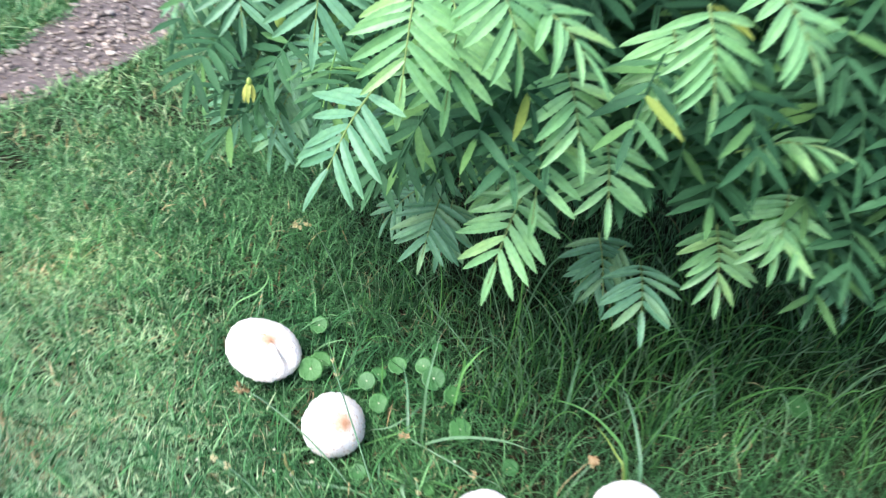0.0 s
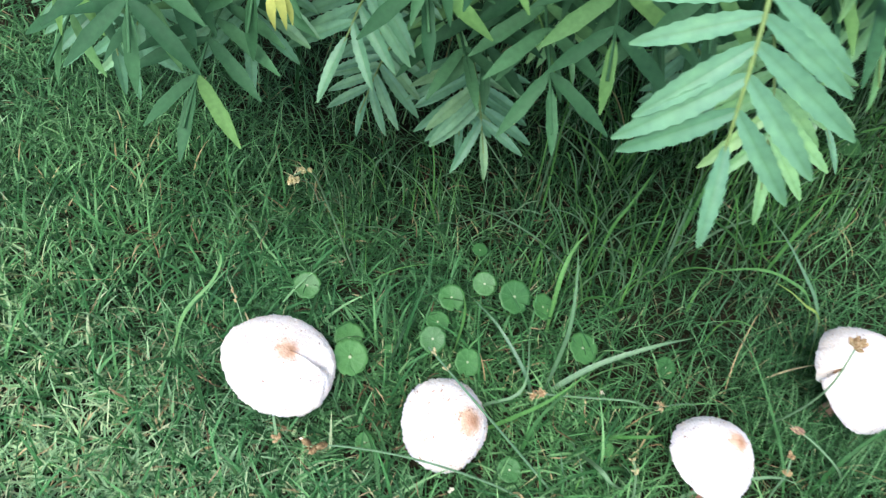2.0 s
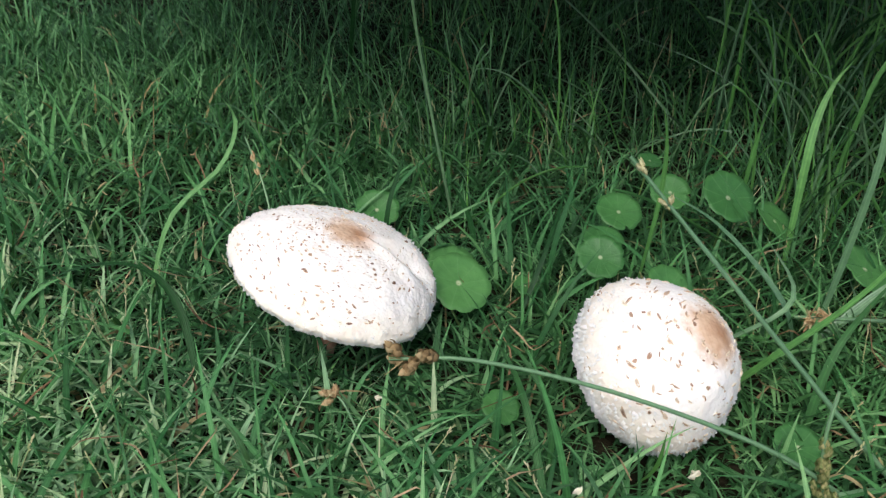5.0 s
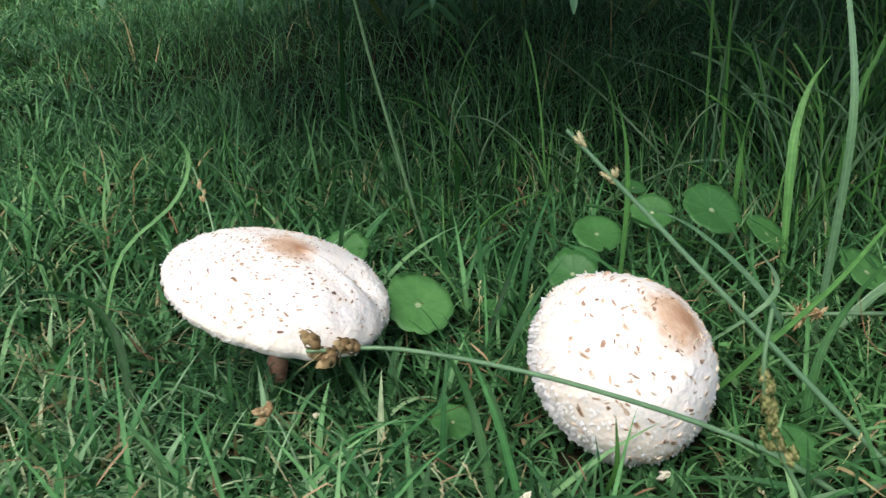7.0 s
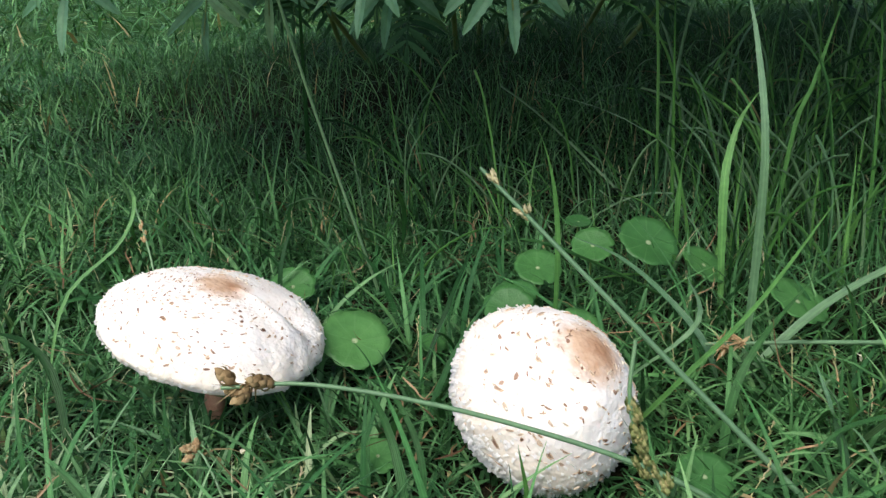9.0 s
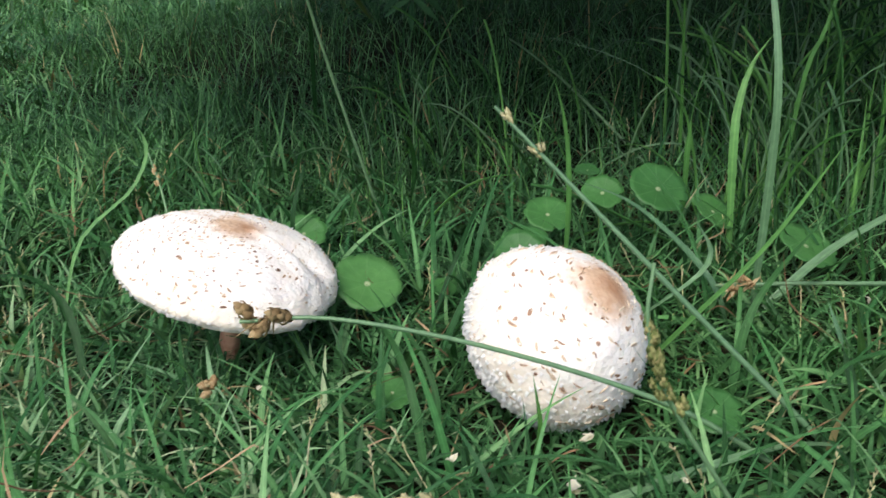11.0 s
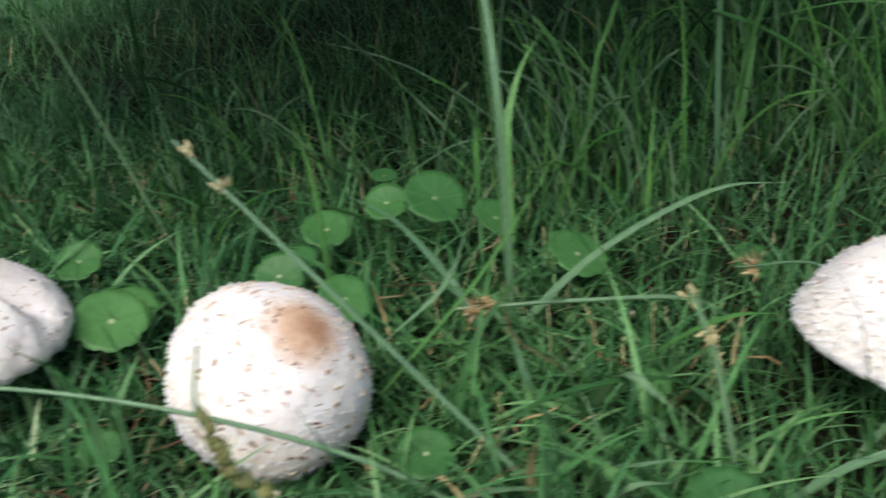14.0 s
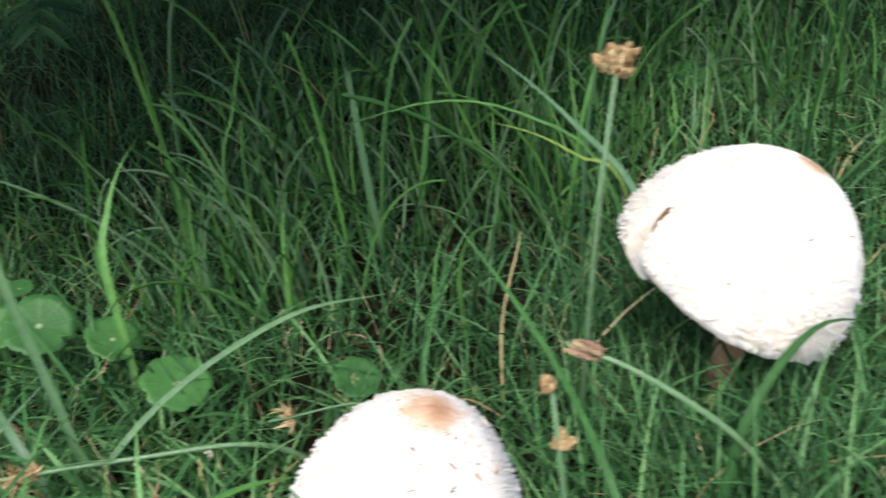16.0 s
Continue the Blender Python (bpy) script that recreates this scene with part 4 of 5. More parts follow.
def bracts(root, way, length, spread):
    """One dry pointed bract of a bristly head, a little twisted."""
    w = (way + Vector(rng.normal(0, spread, 3))).normalized()
    bend = Vector(rng.normal(0, 0.25, 3)) * length
    return ribbon([root, root + w * length * 0.5 + bend * 0.3, root + w * length + bend], length * rng.uniform(0.16, 0.3), 7, rng.normal(0, 0.8), None, 0.5)


def sedge(ctrl, heads, head_mat, label, thick=0.0013, size=1.0, plump=0.26, bristly=False):
    """A sedge: bent stalk and clusters of spikelets or of bristly bracts. heads: (place along the stalk 0..1, spikelets, spread)."""
    foot = Vector(ctrl[0])
    pts = [p - foot for p in curve(ctrl, 22)]
    ob = thing("sedge", label, "sedge", foot, "sedge stalks with seed heads")
    v, q = tube(pts, [thick * (1 - 0.35 * i / 21) for i in range(22)], 7)
    part("stalk", mesh_of("stalk", v, [q], [REED]), ob)
    for where, count, spread in heads:
        k = min(int(where * 21), 20)
        p, d = pts[k], (pts[k + 1] - pts[k]).normalized()
        pieces = []
        for _ in range(count):
            w = (d + Vector(rng.normal(0, spread, 3))).normalized()
            root = p + Vector(rng.normal(0, 0.0012 * size, 3))
            if bristly:
                for _ in range(5):
                    pieces.append(bracts(root, w, size * rng.uniform(0.004, 0.0085), 0.55))
                pieces += spikelet(root, w, size * rng.uniform(0.003, 0.005), plump * 0.8)
            else:
                pieces += spikelet(root, w, size * rng.uniform(0.0055, 0.0078), plump)
        for _ in range(max(2, count // 2)):
            w = (d + Vector(rng.normal(0, spread * 1.2, 3))).normalized()
            pieces.append(ribbon([p, p + w * 0.004 * size, p + w * 0.0095 * size + Vector((0, 0, 0.0005))], 0.0006 * size, 5))
        part("seed_head", mesh_of("seed_head", *[a if i == 0 else [a] for i, a in enumerate(joined(pieces))], [head_mat]), ob, kind="stuff")
    return ob


sedge([(-0.056, 0.972, 0.0), (-0.092, 1.018, 0.05), (-0.130, 1.063, 0.103), (-0.1665, 1.107, 0.154)], [(0.99, 4, 0.3), (0.86, 5, 0.35)], GOLD, "leaning sedge stalk with straw-coloured heads", 0.0016, 0.95, 0.17)
sedge([(-0.082, 0.975, 0.0), (-0.13, 1.002, 0.036), (-0.197, 1.04, 0.062), (-0.262, 1.069, 0.079), (-0.302, 1.084, 0.080)], [(0.88, 2, 0.4), (0.93, 2, 0.7), (0.99, 2, 0.4)], UMBER, "sedge stalk with brown heads bent across two mushrooms", 0.0014, 1.55, 0.28)
sedge([(0.10, 1.03, 0.0), (0.065, 1.035, 0.037), (0.01, 1.055, 0.045), (-0.05, 1.083, 0.045)], [(0.93, 7, 0.8), (0.99, 6, 0.9)], STRAW, "low sedge stalk with a bristly tan head", 0.0016, 1.15, 0.26, True)
sedge([(0.01, 0.935, 0.0), (0.004, 0.938, 0.04), (-0.001, 0.943, 0.075), (-0.008, 0.95, 0.103)], [(0.76, 5, 0.55), (0.8, 4, 0.5), (0.93, 4, 0.45), (0.97, 3, 0.35)], GOLD, "upright sedge with pale yellow heads", 0.0017, 0.72, 0.19)
sedge([(0.14, 1.0, 0.0), (0.115, 1.002, 0.055), (0.064, 1.008, 0.068)], [(0.95, 7, 0.9)], STRAW, "short sedge with a brown tufted head", 0.0009, 0.95, 0.26, True)
sedge([(0.235, 0.875, 0.03), (0.213, 0.882, 0.065), (0.187, 0.904, 0.093), (0.168, 0.925, 0.105)], [(0.82, 3, 0.07), (0.87, 3, 0.06)], MAUVE, "sedge stalk ending in a purplish tan spike", 0.0015, 1.8, 0.13)
sedge([(0.136, 0.875, 0.0), (0.134, 0.883, 0.05), (0.133, 0.884, 0.096), (0.138, 0.893, 0.116)], [(0.68, 5, 0.6), (0.96, 3, 0.5)], STRAW, "upright sedge with two orange-brown heads", 0.0014, 1.0)
sedge([(0.205, 0.975, 0.0), (0.192, 0.945, 0.08), (0.192, 0.93, 0.158), (0.217, 0.945, 0.208)], [(0.97, 10, 0.7), (0.99, 3, 0.5)], STRAW, "tall sedge with a golden head", 0.0014, 1.45)
sedge([(-0.318, 1.232, 0.0), (-0.319, 1.24, 0.06), (-0.32, 1.262, 0.09), (-0.323, 1.292, 0.108)], [(0.72, 3, 0.12), (0.78, 3, 0.12), (0.84, 3, 0.12), (0.9, 3, 0.12)], STRAW, "thin grass stalk with a small tan spike", 0.0008, 0.6, 0.16)
sedge([(-0.16, 1.33, 0.0), (-0.2, 1.31, 0.15), (-0.235, 1.265, 0.265), (-0.26, 1.25, 0.28)], [(0.8, 5, 0.7), (0.97, 5, 0.7)], GOLD, "tall sedge with loose straw heads by the bush", 0.0012, 1.3)
sedge([(-0.180, 0.894, 0.0), (-0.215, 0.917, 0.046), (-0.265, 0.936, 0.073), (-0.295, 0.947, 0.076)], [(0.70, 4, 0.3), (0.76, 4, 0.3), (0.91, 4, 0.25), (0.97, 4, 0.25)], GOLD, "low sedge with golden heads before the mushrooms", 0.0013, 0.95, 0.2)
sedge([(-0.13, 0.925, 0.0), (-0.165, 0.93, 0.06), (-0.181, 0.936, 0.092), (-0.19, 0.936, 0.12), (-0.186, 0.94, 0.14)], [(0.47, 3, 0.12), (0.5, 3, 0.12), (0.54, 3, 0.12), (0.58, 3, 0.12), (0.62, 3, 0.1), (0.66, 3, 0.1), (0.7, 2, 0.08), (0.75, 2, 0.08)], SPIKE, "twisted green spike standing before a mushroom", 0.0010, 1.0, 0.2)
sedge([(-0.305, 1.10, 0.0), (-0.312, 1.125, 0.022), (-0.318, 1.13, 0.027)], [(0.8, 4, 0.7)], STRAW, "fallen tan seed head in the lawn", 0.0008, 1.0)


def single(ctrl, width, mat, label, twist=0.0, side=None):
    foot = Vector(ctrl[0])
    v, q = ribbon([Vector(p) - foot for p in ctrl], width, 16, twist, side)
    ob = thing("grass_plant", label, "grass", foot, "single long grass blades")
    part("blade", mesh_of("blade", v, [q], [mat], uv=[(s, i / 15) for i in range(16) for s in (0, 0.5, 1)]), ob)
    return ob


GREEN, FRESH, TAN = "long arching green grass blade", "fresh light green grass blade", "dry tan grass stalk"
single([(-0.035, 1.09, 0.0), (0.03, 1.085, 0.05), (0.10, 1.072, 0.078), (0.157, 1.071, 0.07)], 0.0075, PALE, GREEN)
single([(-0.012, 1.098, 0.0), (-0.015, 1.089, 0.085), (-0.017, 1.086, 0.15), (-0.013, 1.102, 0.2), (-0.010, 1.118, 0.231)], 0.0050, PALE, "tall pale green grass blade", 0.25, (0.95, -0.3, 0))
single([(0.06, 0.915, 0.0), (0.058, 0.92, 0.05), (0.052, 0.925, 0.085), (0.043, 0.93, 0.105)], 0.004, LONG, GREEN)
single([(0.19, 1.02, 0.0), (0.21, 1.045, 0.04), (0.24, 1.068, 0.07), (0.246, 1.07, 0.082)], 0.0018, DRY, TAN)
single([(0.30, 1.02, 0.0), (0.286, 1.045, 0.109), (0.253, 1.065, 0.145), (0.209, 1.082, 0.162), (0.147, 1.099, 0.158)], 0.0072, BRIGHT, FRESH)
single([(0.318, 1.02, 0.0), (0.313, 1.048, 0.083), (0.302, 1.087, 0.12), (0.285, 1.119, 0.151), (0.263, 1.142, 0.175)], 0.0062, PALE, GREEN)
single([(0.297, 1.005, 0.0), (0.282, 1.023, 0.107), (0.267, 1.041, 0.124), (0.25, 1.056, 0.138), (0.229, 1.073, 0.148)], 0.0046, TURNING, "green grass blade turning yellow at its tip")
single([(0.275, 1.232, 0.0), (0.306, 1.223, 0.042), (0.329, 1.208, 0.069), (0.347, 1.188, 0.102)], 0.0052, PALE, GREEN)
single([(0.028, 1.17, 0.0), (0.032, 1.179, 0.09), (0.043, 1.189, 0.117), (0.056, 1.195, 0.137), (0.072, 1.197, 0.153)], 0.0058, BRIGHT, FRESH)
single([(0.033, 1.232, 0.0), (0.035, 1.23, 0.091), (0.042, 1.226, 0.129), (0.047, 1.222, 0.157), (0.059, 1.216, 0.171)], 0.0052, BRIGHT, FRESH)
single([(0.258, 1.24, 0.0), (0.272, 1.247, 0.044), (0.287, 1.257, 0.08), (0.302, 1.265, 0.121), (0.321, 1.269, 0.168)], 0.0055, BRIGHT, FRESH)
single([(0.105, 1.22, 0.0), (0.121, 1.22, 0.112), (0.135, 1.22, 0.145), (0.15, 1.22, 0.187), (0.158, 1.215, 0.22)], 0.0048, BRIGHT, "broad fresh green grass blade")
single([(0.212, 1.2, 0.0), (0.209, 1.2, 0.086), (0.208, 1.2, 0.154), (0.204, 1.2, 0.205)], 0.0056, PALE, "tall pale green grass blade")
single([(0.33, 1.15, 0.0), (0.35, 1.15, 0.087), (0.366, 1.15, 0.128), (0.385, 1.15, 0.185)], 0.0052, BRIGHT, FRESH)
single([(0.24, 1.18, 0.0), (0.231, 1.18, 0.075), (0.224, 1.18, 0.119), (0.225, 1.18, 0.163)], 0.0046, LONG, GREEN)
single([(-0.011, 1.021, 0.0), (-0.026, 0.97, 0.06), (-0.018, 0.95, 0.055), (0.012, 0.949, 0.02)], 0.0062, PALE, "broad grass blade bent over to the ground")
single([(-0.01, 1.016, 0.0), (-0.014, 1.013, 0.025), (-0.032, 0.999, 0.05), (-0.045, 0.991, 0.07)], 0.0042, LONG, GREEN)
single([(-0.045, 0.978, 0.0), (-0.052, 0.98, 0.035), (-0.062, 0.979, 0.06), (-0.064, 0.99, 0.08)], 0.006, PALE, GREEN)
single([(-0.065, 0.946, 0.0), (-0.062, 0.929, 0.035), (-0.054, 0.92, 0.05), (-0.037, 0.919, 0.045)], 0.005, PALE, GREEN)
single([(-0.037, 0.965, 0.0), (-0.046, 0.948, 0.035), (-0.045, 0.931, 0.048), (-0.033, 0.925, 0.05)], 0.005, PALE, GREEN)
single([(-0.038, 0.931, 0.0), (-0.053, 0.924, 0.035), (-0.06, 0.925, 0.055), (-0.056, 0.943, 0.05)], 0.007, LONG, "broad grass blade bent over to the ground")
single([(-0.066, 0.977, 0.0), (-0.069, 0.97, 0.03), (-0.072, 0.956, 0.055)], 0.0036, DRY, TAN)
single([(-0.112, 0.995, 0.005), (-0.105, 0.984, 0.03), (-0.1, 0.958, 0.03)], 0.0036, DRY, TAN)
single([(0.165, 0.872, 0.0), (0.172, 0.908, 0.047), (0.186, 0.959, 0.067), (0.19, 1.01, 0.092), (0.184, 1.056, 0.123)], 0.004, LONG, GREEN)
single([(0.095, 1.205, 0.0), (0.089, 1.208, 0.027), (0.049, 1.222, 0.09), (-0.004, 1.249, 0.135), (-0.068, 1.286, 0.159)], 0.0045, PALE, "long thin grass blade arching over the lawn")
single([(-0.112, 1.077, 0.0), (-0.08, 1.06, 0.043), (-0.048, 1.047, 0.082), (-0.01, 1.039, 0.135)], 0.0062, BRIGHT, FRESH)
single([(-0.379, 1.185, 0.0), (-0.382, 1.22, 0.04), (-0.399, 1.239, 0.059), (-0.43, 1.241, 0.064), (-0.46, 1.235, 0.058)], 0.0052, LONG, GREEN)
single([(-0.395, 1.29, 0.0), (-0.374, 1.299, 0.055), (-0.336, 1.314, 0.081), (-0.323, 1.324, 0.108), (-0.339, 1.33, 0.134)], 0.0052, LONG, GREEN)
single([(-0.092, 1.18, 0.0), (-0.093, 1.169, 0.088), (-0.102, 1.165, 0.142), (-0.118, 1.171, 0.177)], 0.0034, BRIGHT, FRESH)
single([(-0.237, 1.03, 0.0), (-0.229, 1.075, 0.033), (-0.236, 1.093, 0.06), (-0.255, 1.097, 0.082)], 0.0046, LONG, GREEN)
single([(-0.25, 1.23, 0.0), (-0.248, 1.238, 0.064), (-0.235, 1.247, 0.098), (-0.227, 1.24, 0.136)], 0.0036, LONG, GREEN)
single([(0.13, 1.19, 0.0), (0.075, 1.21, 0.08), (0.013, 1.211, 0.125), (-0.07, 1.21, 0.164)], 0.0035, LONG, GREEN)
single([(-0.183, 1.037, 0.0), (-0.187, 1.02, 0.03), (-0.196, 1.008, 0.066)], 0.003, BRIGHT, FRESH)
single([(-0.224, 1.056, 0.0), (-0.218, 1.07, 0.03), (-0.222, 1.1, 0.05), (-0.235, 1.13, 0.05)], 0.0035, LONG, GREEN)
single([(-0.03, 1.09, 0.0), (-0.037, 1.105, 0.038), (-0.05, 1.16, 0.066), (-0.066, 1.21, 0.072)], 0.0055, PALE, GREEN)
single([(-0.225, 0.994, 0.0), (-0.136, 0.985, 0.014), (-0.085, 0.976, 0.020), (-0.045, 0.962, 0.012)], 0.0058, PALE, GREEN)
single([(-0.14, 1.66, 0.0), (-0.138, 1.64, 0.12), (-0.135, 1.62, 0.28)], 0.005, LONG, GREEN)
single([(-0.15, 1.33, 0.0), (-0.14, 1.32, 0.06), (-0.16, 1.28, 0.1), (-0.2, 1.25, 0.1)], 0.004, LONG, GREEN)
single([(-0.17, 1.22, 0.0), (-0.185, 1.235, 0.035), (-0.205, 1.26, 0.055)], 0.0035, LONG, GREEN)
single([(-0.19, 1.17, 0.0), (-0.15, 1.2, 0.05), (-0.1, 1.26, 0.075)], 0.0035, LONG, GREEN)
single([(-0.08, 1.03, 0.0), (-0.055, 1.045, 0.05), (0.0, 1.06, 0.085)], 0.005, LONG, GREEN)
single([(0.03, 0.96, 0.0), (0.0, 0.965, 0.05), (-0.06, 0.97, 0.06), (-0.09, 0.968, 0.045)], 0.0045, LONG, GREEN)
single([(0.20, 0.88, 0.0), (0.225, 0.885, 0.06), (0.27, 0.89, 0.085), (0.31, 0.885, 0.075)], 0.0052, LONG, GREEN)
single([(0.27, 0.90, 0.0), (0.255, 0.93, 0.07), (0.235, 0.96, 0.12)], 0.004, LONG, GREEN)
single([(-0.106, 1.105, 0.0), (-0.092, 1.092, 0.03), (-0.056, 1.082, 0.06), (-0.006, 1.163, 0.05)], 0.0048, PALE, GREEN)
single([(-0.004, 1.035, 0.0), (0.022, 0.998, 0.046), (0.042, 0.983, 0.06), (0.067, 0.98, 0.055)], 0.0056, BRIGHT, FRESH)
single([(0.05, 0.93, 0.0), (0.09, 0.915, 0.045), (0.15, 0.90, 0.05), (0.19, 0.885, 0.03)], 0.0048, PALE, GREEN)
single([(-0.01, 0.92, 0.0), (0.03, 0.90, 0.04), (0.09, 0.875, 0.048), (0.13, 0.86, 0.03)], 0.0048, PALE, GREEN)
single([(0.045, 0.985, 0.0), (0.05, 0.99, 0.035), (0.06, 0.995, 0.055)], 0.0024, DRY, TAN)


def fallen_petal(x, y, big):
    ob = thing("petal", "tiny white fallen petal on the grass", "petal", (x, y, 0.022), "white fallen petals")
    pieces = [ribbon([(0, 0, 0), tuple(rng.normal(0, 0.5, 2) * big * 0.5) + (big * 0.3,), tuple(rng.normal(0, 1, 2) * big * 0.4) + (big * 0.5,)], big * 0.5, 6) for _ in range(3)]
    part("petal_blade", mesh_of("petal_blade", *[a if i == 0 else [a] for i, a in enumerate(joined(pieces))], [PETAL_WHITE]), ob)


for px, py, pb in ((-0.227, 1.025, 0.006), (-0.216, 0.985, 0.006), (-0.188, 0.985, 0.009), (-0.167, 1.015, 0.007), (-0.146, 0.972, 0.004), (-0.294, 1.122, 0.006), (-0.33, 0.98, 0.006), (0.042, 1.062, 0.008)):
    fallen_petal(px, py, pb)


# ---- marigold bush ----
def leaflet_arrays(rows=17):
    """One toothed leaflet, length 1 along +y, folded at the midrib and drooping."""
    verts, quads = [], []
    for i in range(rows + 1):
        u = i / rows
        w = 0.108 * (math.sin(math.pi * min(1, u * 0.95 + 0.04)) ** 0.6) * (1 - 0.15 * u) * (1.0 if i % 2 else 0.86)
        z = -0.13 * u * u
        verts += [(-w, u, z + 0.35 * w), (0, u, z), (w, u, z + 0.35 * w)]
    for i in range(rows):
        for k in range(2):
            a = 3 * i + k
            quads.append((a, a + 1, a + 4, a + 3))
    return np.array(verts), np.array(quads)


LEAFLET_V, LEAFLET_Q = leaflet_arrays()
LEAFLET_MESHES = [mesh_of("leaflet", LEAFLET_V, [LEAFLET_Q], [m]) for m in (LEAFLET, LEAFLET_SHADED)]
SIMPLE_V, SIMPLE_Q = leaflet_arrays(5)


def frond_frames(base, tip, pairs, size=0.057):
    """The rachis line of a frond and the frame of each leaflet on it."""
    b, t = Vector(base), Vector(tip)
    length = (t - b).length
    mid = (b + t) / 2 + Vector((0, 0, 0.10 * length))
    line = curve([b, mid, t], 2 * pairs + 6)
    frames = []
    n = len(line)
    for i in range(pairs + 1):
        u = 0.16 + 0.72 * i / pairs if i < pairs else 0.86
        k = min(int(u * (n - 1)), n - 2)
        p, d = line[k], (line[k + 1] - line[k]).normalized()
        s = d.cross(Vector((0, 0, 1)))
        s = s.normalized() if s.length > 0.05 else Vector((1, 0, 0))
        up = s.cross(d)
        for hand in ((-1, 1) if i < pairs else (0,)):
            open_angle = radians(76 - 38 * i / pairs + rng.normal(0, 6)) * hand
            y = d * math.cos(open_angle) + s * math.sin(open_angle) + up * rng.normal(-0.05, 0.12)
            y.normalize()
            x = y.cross(up).normalized()
            z = x.cross(y)
            l = size * (0.78 + 0.34 * math.sin(math.pi * (0.2 + 0.7 * i / pairs))) * rng.uniform(0.9, 1.08)
            frames.append(Matrix.Translation(p) @ Matrix((x, y, z)).transposed().to_4x4() @ Matrix.Diagonal((l, l, l, 1)))
    return line, frames


BUSH_AT = Vector((0.25, 1.62, 0.0))
bush = thing("marigold_bush", "leafy green marigold bush with toothed feathery leaves and yellow buds", "bush", BUSH_AT)

FRONDS_HIGH = [
    (-0.161, 0.869, 0.555, -0.110, 0.940, 0.678), (0.033, 0.979, 0.395, 0.064, 1.074, 0.512), (0.076, 0.960, 0.500, 0.066, 1.059, 0.638),
    (0.349, 1.080, 0.348, 0.332, 1.175, 0.449), (-0.385, 1.313, 0.352, -0.382, 1.381, 0.422), (-0.254, 1.191, 0.414, -0.189, 1.238, 0.481),
    (0.162, 1.244, 0.222, 0.204, 1.268, 0.269), (-0.065, 1.216, 0.238, -0.050, 1.309, 0.320), (-0.165, 1.369, 0.194, -0.091, 1.427, 0.270),
    (-0.300, 1.200, 0.420, -0.288, 1.249, 0.457), (-0.075, 1.249, 0.358, -0.103, 1.330, 0.421), (0.050, 1.250, 0.320, 0.032, 1.331, 0.376),
    (-0.038, 0.930, 0.635, -0.040, 0.996, 0.754), (-0.081, 0.900, 0.652, -0.084, 0.966, 0.780), (0.167, 1.000, 0.496, 0.152, 1.065, 0.568),
    (0.446, 1.060, 0.445, 0.381, 1.145, 0.509)]
FRONDS_LOW = [
    (0.415, 1.050, 0.651, 0.314, 1.086, 0.606), (0.242, 0.980, 0.655, 0.208, 1.049, 0.778), (0.328, 0.950, 0.734, 0.269, 1.010, 0.799),
    (0.232, 1.200, 0.223, 0.202, 1.297, 0.328), (0.046, 0.920, 0.702, -0.001, 0.967, 0.775), (0.124, 0.950, 0.711, 0.058, 0.989, 0.746),
    (-0.174, 0.930, 0.685, -0.179, 0.978, 0.758), (0.121, 0.970, 0.585, 0.088, 1.032, 0.666), (0.574, 1.200, 0.295, 0.558, 1.276, 0.362),
    (0.230, 1.100, 0.565, 0.180, 1.166, 0.652), (-0.008, 1.000, 0.645, -0.045, 1.047, 0.714), (-0.367, 1.300, 0.388, -0.360, 1.366, 0.469),
    (-0.515, 1.400, 0.488, -0.495, 1.455, 0.548), (-0.323, 1.200, 0.566, -0.343, 1.240, 0.621), (-0.303, 1.200, 0.495, -0.254, 1.260, 0.548),
    (0.264, 1.080, 0.289, 0.253, 1.193, 0.355)]
FRONDS_SIDE = [(0.447, 1.10, 0.611, 0.336, 1.15, 0.57), (0.209, 1.0, 0.645, 0.193, 1.07, 0.709), (0.387, 1.06, 0.429, 0.391, 1.13, 0.528),
               (-0.376, 1.447, 0.215, -0.34, 1.52, 0.36), (-0.362, 1.55, 0.17, -0.32, 1.62, 0.31), (-0.235, 1.7, 0.135, -0.19, 1.76, 0.27), (-0.16, 1.70, 0.15, -0.13, 1.77, 0.28),
               (-0.108, 1.452, 0.165, -0.06, 1.52, 0.27), (-0.045, 1.318, 0.17, -0.03, 1.38, 0.29)]
for tx, ty, tz, bx, by, bz in FRONDS_HIGH + FRONDS_LOW + FRONDS_SIDE:
    base, tip = Vector((bx, by, bz)), Vector((tx, ty, tz))
    reach = (base - tip).length
    base = tip + (base - tip) * max(1.0, 0.135 / reach)
    tip = tip + (base - tip).normalized() * (0.03 if tip.y < 1.0 else 0.037)
    line, frames = frond_frames(base, tip, 6, 0.06)
    v, q = tube([p - BUSH_AT for p in line], [0.0016 * (1 - 0.6 * i / len(line)) for i in range(len(line))], 6)
    frond = part("frond", mesh_of("frond", v, [q], [STALKS]), bush)
    for m in frames:
        # left and low fronds take the tone with shade in its colour
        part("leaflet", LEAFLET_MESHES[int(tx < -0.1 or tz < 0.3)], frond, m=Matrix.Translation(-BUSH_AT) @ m)
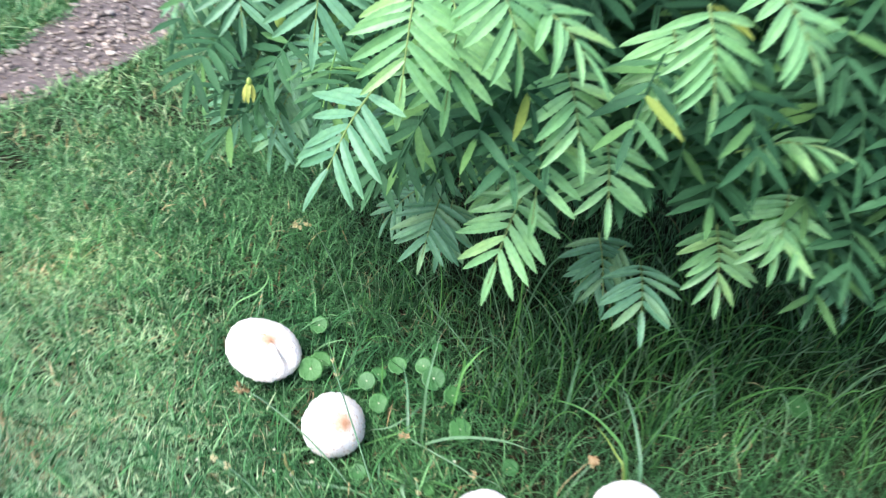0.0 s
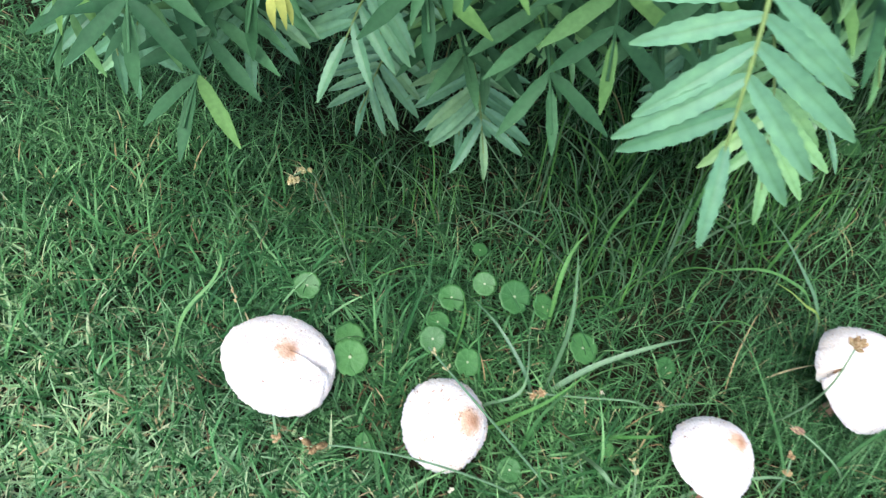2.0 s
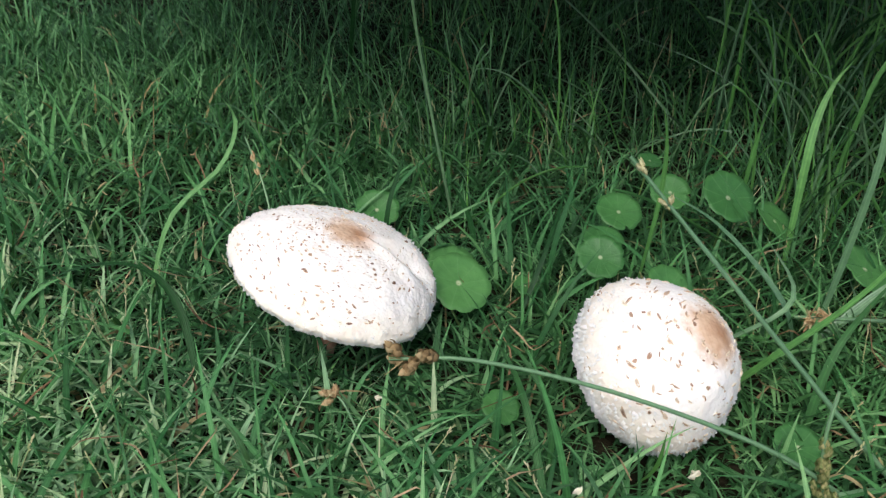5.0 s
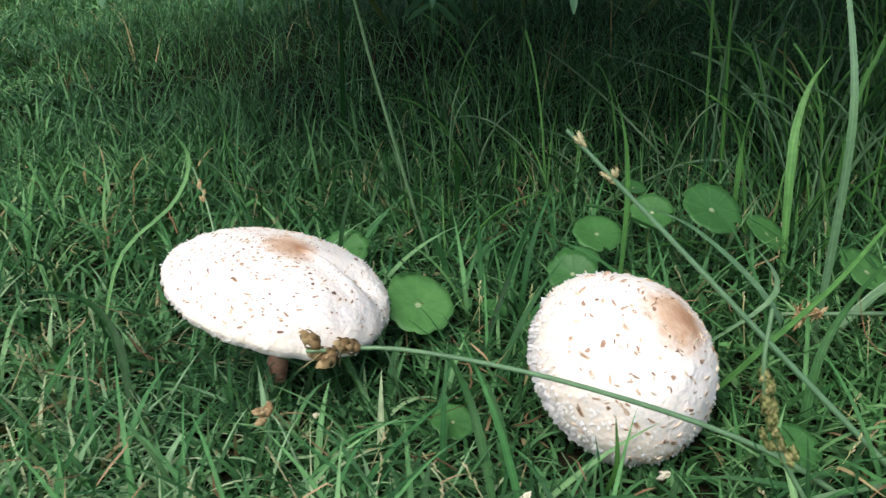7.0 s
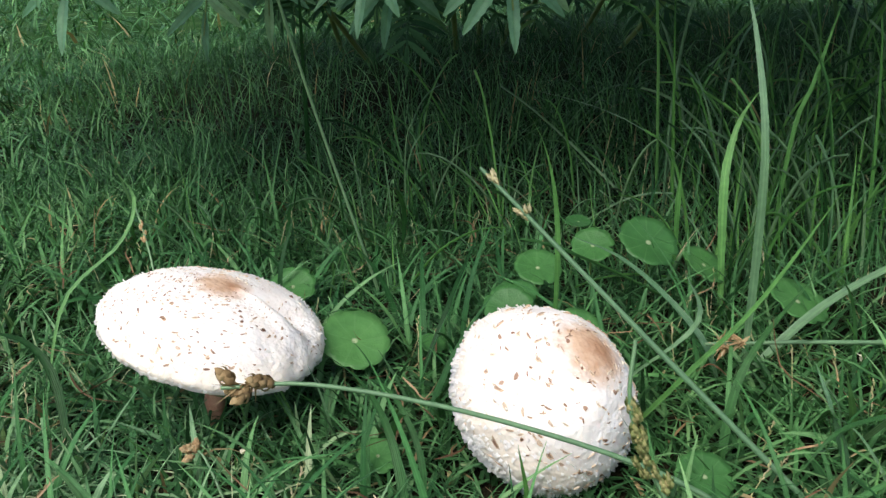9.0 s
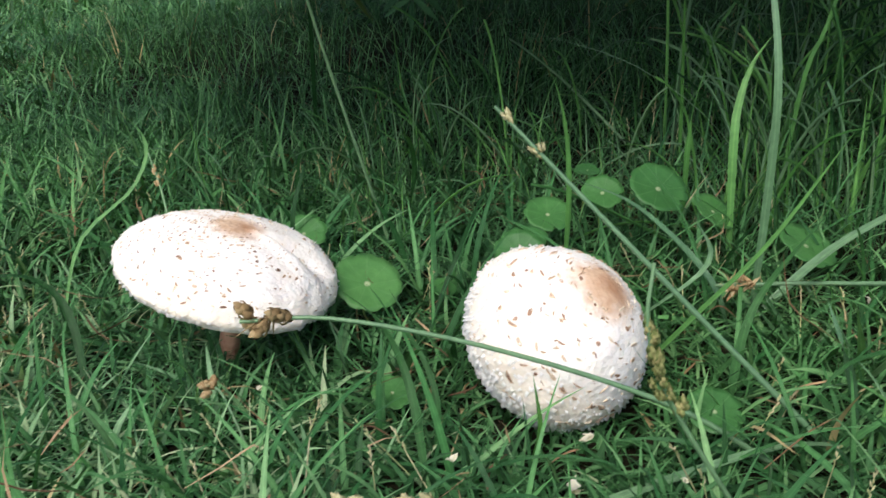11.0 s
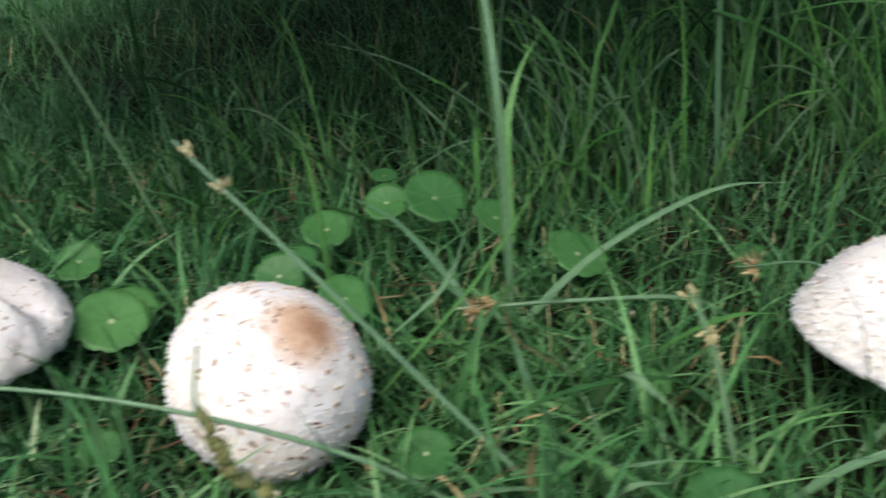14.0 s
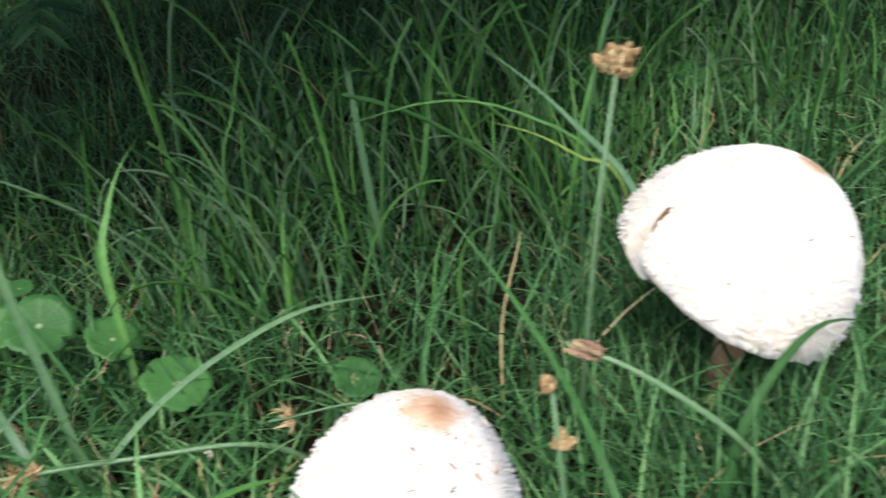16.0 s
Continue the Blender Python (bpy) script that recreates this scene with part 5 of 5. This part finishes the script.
# main stems, from the root far back under the leaves
for k in range(9):
    root = Vector((0.45 + 0.07 * (k - 4) + rng.normal(0, 0.03), 2.6 + rng.normal(0, 0.1), -0.01))
    head = Vector((0.3 + 0.2 * (k - 4), 1.45 + rng.normal(0, 0.12), 0.75 + rng.normal(0, 0.08)))
    v, q = tube([p - BUSH_AT for p in curve([root, root.lerp(head, 0.5) + Vector((0, 0.12, 0.1)), head], 14)], [0.006 * (1 - 0.6 * i / 13) for i in range(14)], 8)
    part("stem", mesh_of("stem", v, [q], [STALKS]), bush)


def inner_foliage(count):
    """The crowded leaves further in and behind."""
    vs, qs, base = [], [], 0
    made_now = 0
    while made_now < count:
        x, y, z = rng.uniform(-0.6, 1.52), rng.uniform(1.05, 2.9), rng.uniform(0.08, 1.15)
        # domed outline; its hem hangs over the lawn
        front = (1.14 if z < 0.55 or x < -0.1 or x > 0.28 else 1.05) + (0.5 if x < 0.15 else 0.28) * max(0, 0.55 - z) / 0.55 + 0.35 * max(0, -0.15 - x) + 0.22 * max(0, z - 0.75)
        if y < front or z > 0.15 + 1.0 * math.sqrt(max(0.0, 1 - abs((x - 0.45) / 1.08) ** 2.8 - abs((y - 1.9) / 1.03) ** 2.8)) - 0.05 * math.sin(6 * x) * math.sin(5 * y):
            continue
        if rng.random() > (0.5 if y < front + 0.2 and z < 0.4 else 1.0 if y < front + 0.55 else 0.34):
            continue
        away = Vector((0.55 * (x - 0.45) + rng.normal(0, 0.25), -0.8 + rng.normal(0, 0.35), rng.normal(-0.55, 0.3))).normalized()
        b = Vector((x, y, z))
        t = b + away * rng.uniform(0.11, 0.15)
        if t.z < (0.42 - (0.10 * smooth_step(1.5, 1.7, y) + 0.26 * smooth_step(2.0, 2.3, y)) * smooth_step(-0.25, 0.05, x) if x < 0.1 else 0.03 + (0.37 - 0.1 * smooth_step(0.25, 0.55, x)) * (1 - smooth_step(1.85, 2.15, y))):
            continue
        # the open bud hangs free of the leaves
        if math.hypot(t.x + 0.31, t.z - 0.62) < 0.1 and t.y < 1.3:
            continue
        line, frames = frond_frames(b, t, 5)
        for m in frames:
            mm = np.array(m)
            vs.append(SIMPLE_V @ mm[:3, :3].T + mm[:3, 3] - np.array(BUSH_AT))
            qs.append(SIMPLE_Q + base)
            base += len(SIMPLE_V)
        v2, q2 = tube([p - BUSH_AT for p in line[::3]], [0.0013] * len(line[::3]), 4)
        vs.append(v2)
        qs.append(q2 + base)
        base += len(v2)
        made_now += 1
    ob = part("foliage", mesh_of("foliage", np.concatenate(vs), [np.concatenate(qs)], [SHADED_FOLIAGE]), bush, "crowded inner leaves, coloured dark for shade", kind="stuff")
    return ob


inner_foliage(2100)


def bud(at, droop, petals, label):
    """A marigold bud: swollen calyx, and yellow petals where it has opened."""
    p, d = Vector(at) - BUSH_AT, Vector(droop).normalized()
    v, q = ellipsoid(p, d, 0.022 if not petals else 0.012, 0.0062 if not petals else 0.0036, 12, 9, 0.7)
    head = part("flower_bud", mesh_of("flower_bud", v, [q], [CALYX]), bush, label)
    for k in range(petals):
        a = 2 * math.pi * k / petals
        s = d.cross(Vector((0.2, 0.3, 0.9))).normalized()
        o = s * math.cos(a) + d.cross(s) * math.sin(a)
        v, q = ribbon([p + d * 0.003 + o * 0.002, p + d * 0.014 + o * 0.006, p + d * 0.027 + o * 0.006], 0.007, 7)
        part("petal", mesh_of("petal", v, [q], [YELLOW]), head)


bud((-0.227, 1.011, 0.702), (0.1, 0.1, 1), 0, "swollen yellow-green bud")
bud((-0.297, 1.13, 0.565), (0.1, -0.3, -1), 5, "drooping bud with yellow petals")


# ---- pebbles of the path ----
def pebble_arrays():
    bm = bmesh.new()
    bmesh.ops.create_icosphere(bm, subdivisions=1, radius=1.0)
    for vert in bm.verts:
        vert.co *= rng.uniform(0.75, 1.15)
    v = np.array([vert.co[:] for vert in bm.verts])
    f = np.array([[w.index for w in face.verts] for face in bm.faces])
    bm.free()
    return v, f


PEBBLES = [pebble_arrays() for _ in range(5)]
PEBBLE_MESHES = [mesh_of("stone", v, [f], [PEBBLE], smooth=True) for v, f in PEBBLES]


def pebble_place(s):
    qq = rng.uniform(0.005, PATH_WIDE - 0.005)
    x, y = float(path_edge(s)) - qq / 0.914, s
    r = rng.uniform(0.003, 0.011) * (0.6 + 0.8 * rng.random() ** 3)
    m = Matrix.Translation((x, y, float(rise(x, y)) - 0.006 + r * 0.3)) @ Euler((0, 0, rng.uniform(0, 6))).to_matrix().to_4x4()
    return m @ Matrix.Diagonal((r * rng.uniform(0.8, 1.5), r, r * 0.55, 1))


for _ in range(280):
    part("stone", PEBBLE_MESHES[int(rng.integers(5))], path, m=pebble_place(rng.uniform(1.85, 2.65)))
vs, fs, base = [], [], 0
for k in range(3600):
    v, f = PEBBLES[int(rng.integers(5))]
    m = np.array(pebble_place(rng.uniform(-0.4, 4.0) if k < 2200 else rng.uniform(-6.0, 5.6)))
    vs.append(v @ m[:3, :3].T + m[:3, 3])
    fs.append(f + base)
    base += len(v)
part("gravel", mesh_of("gravel", np.concatenate(vs), [np.concatenate(fs)], [STONE]), path, "loose grey pebbles", kind="stuff")
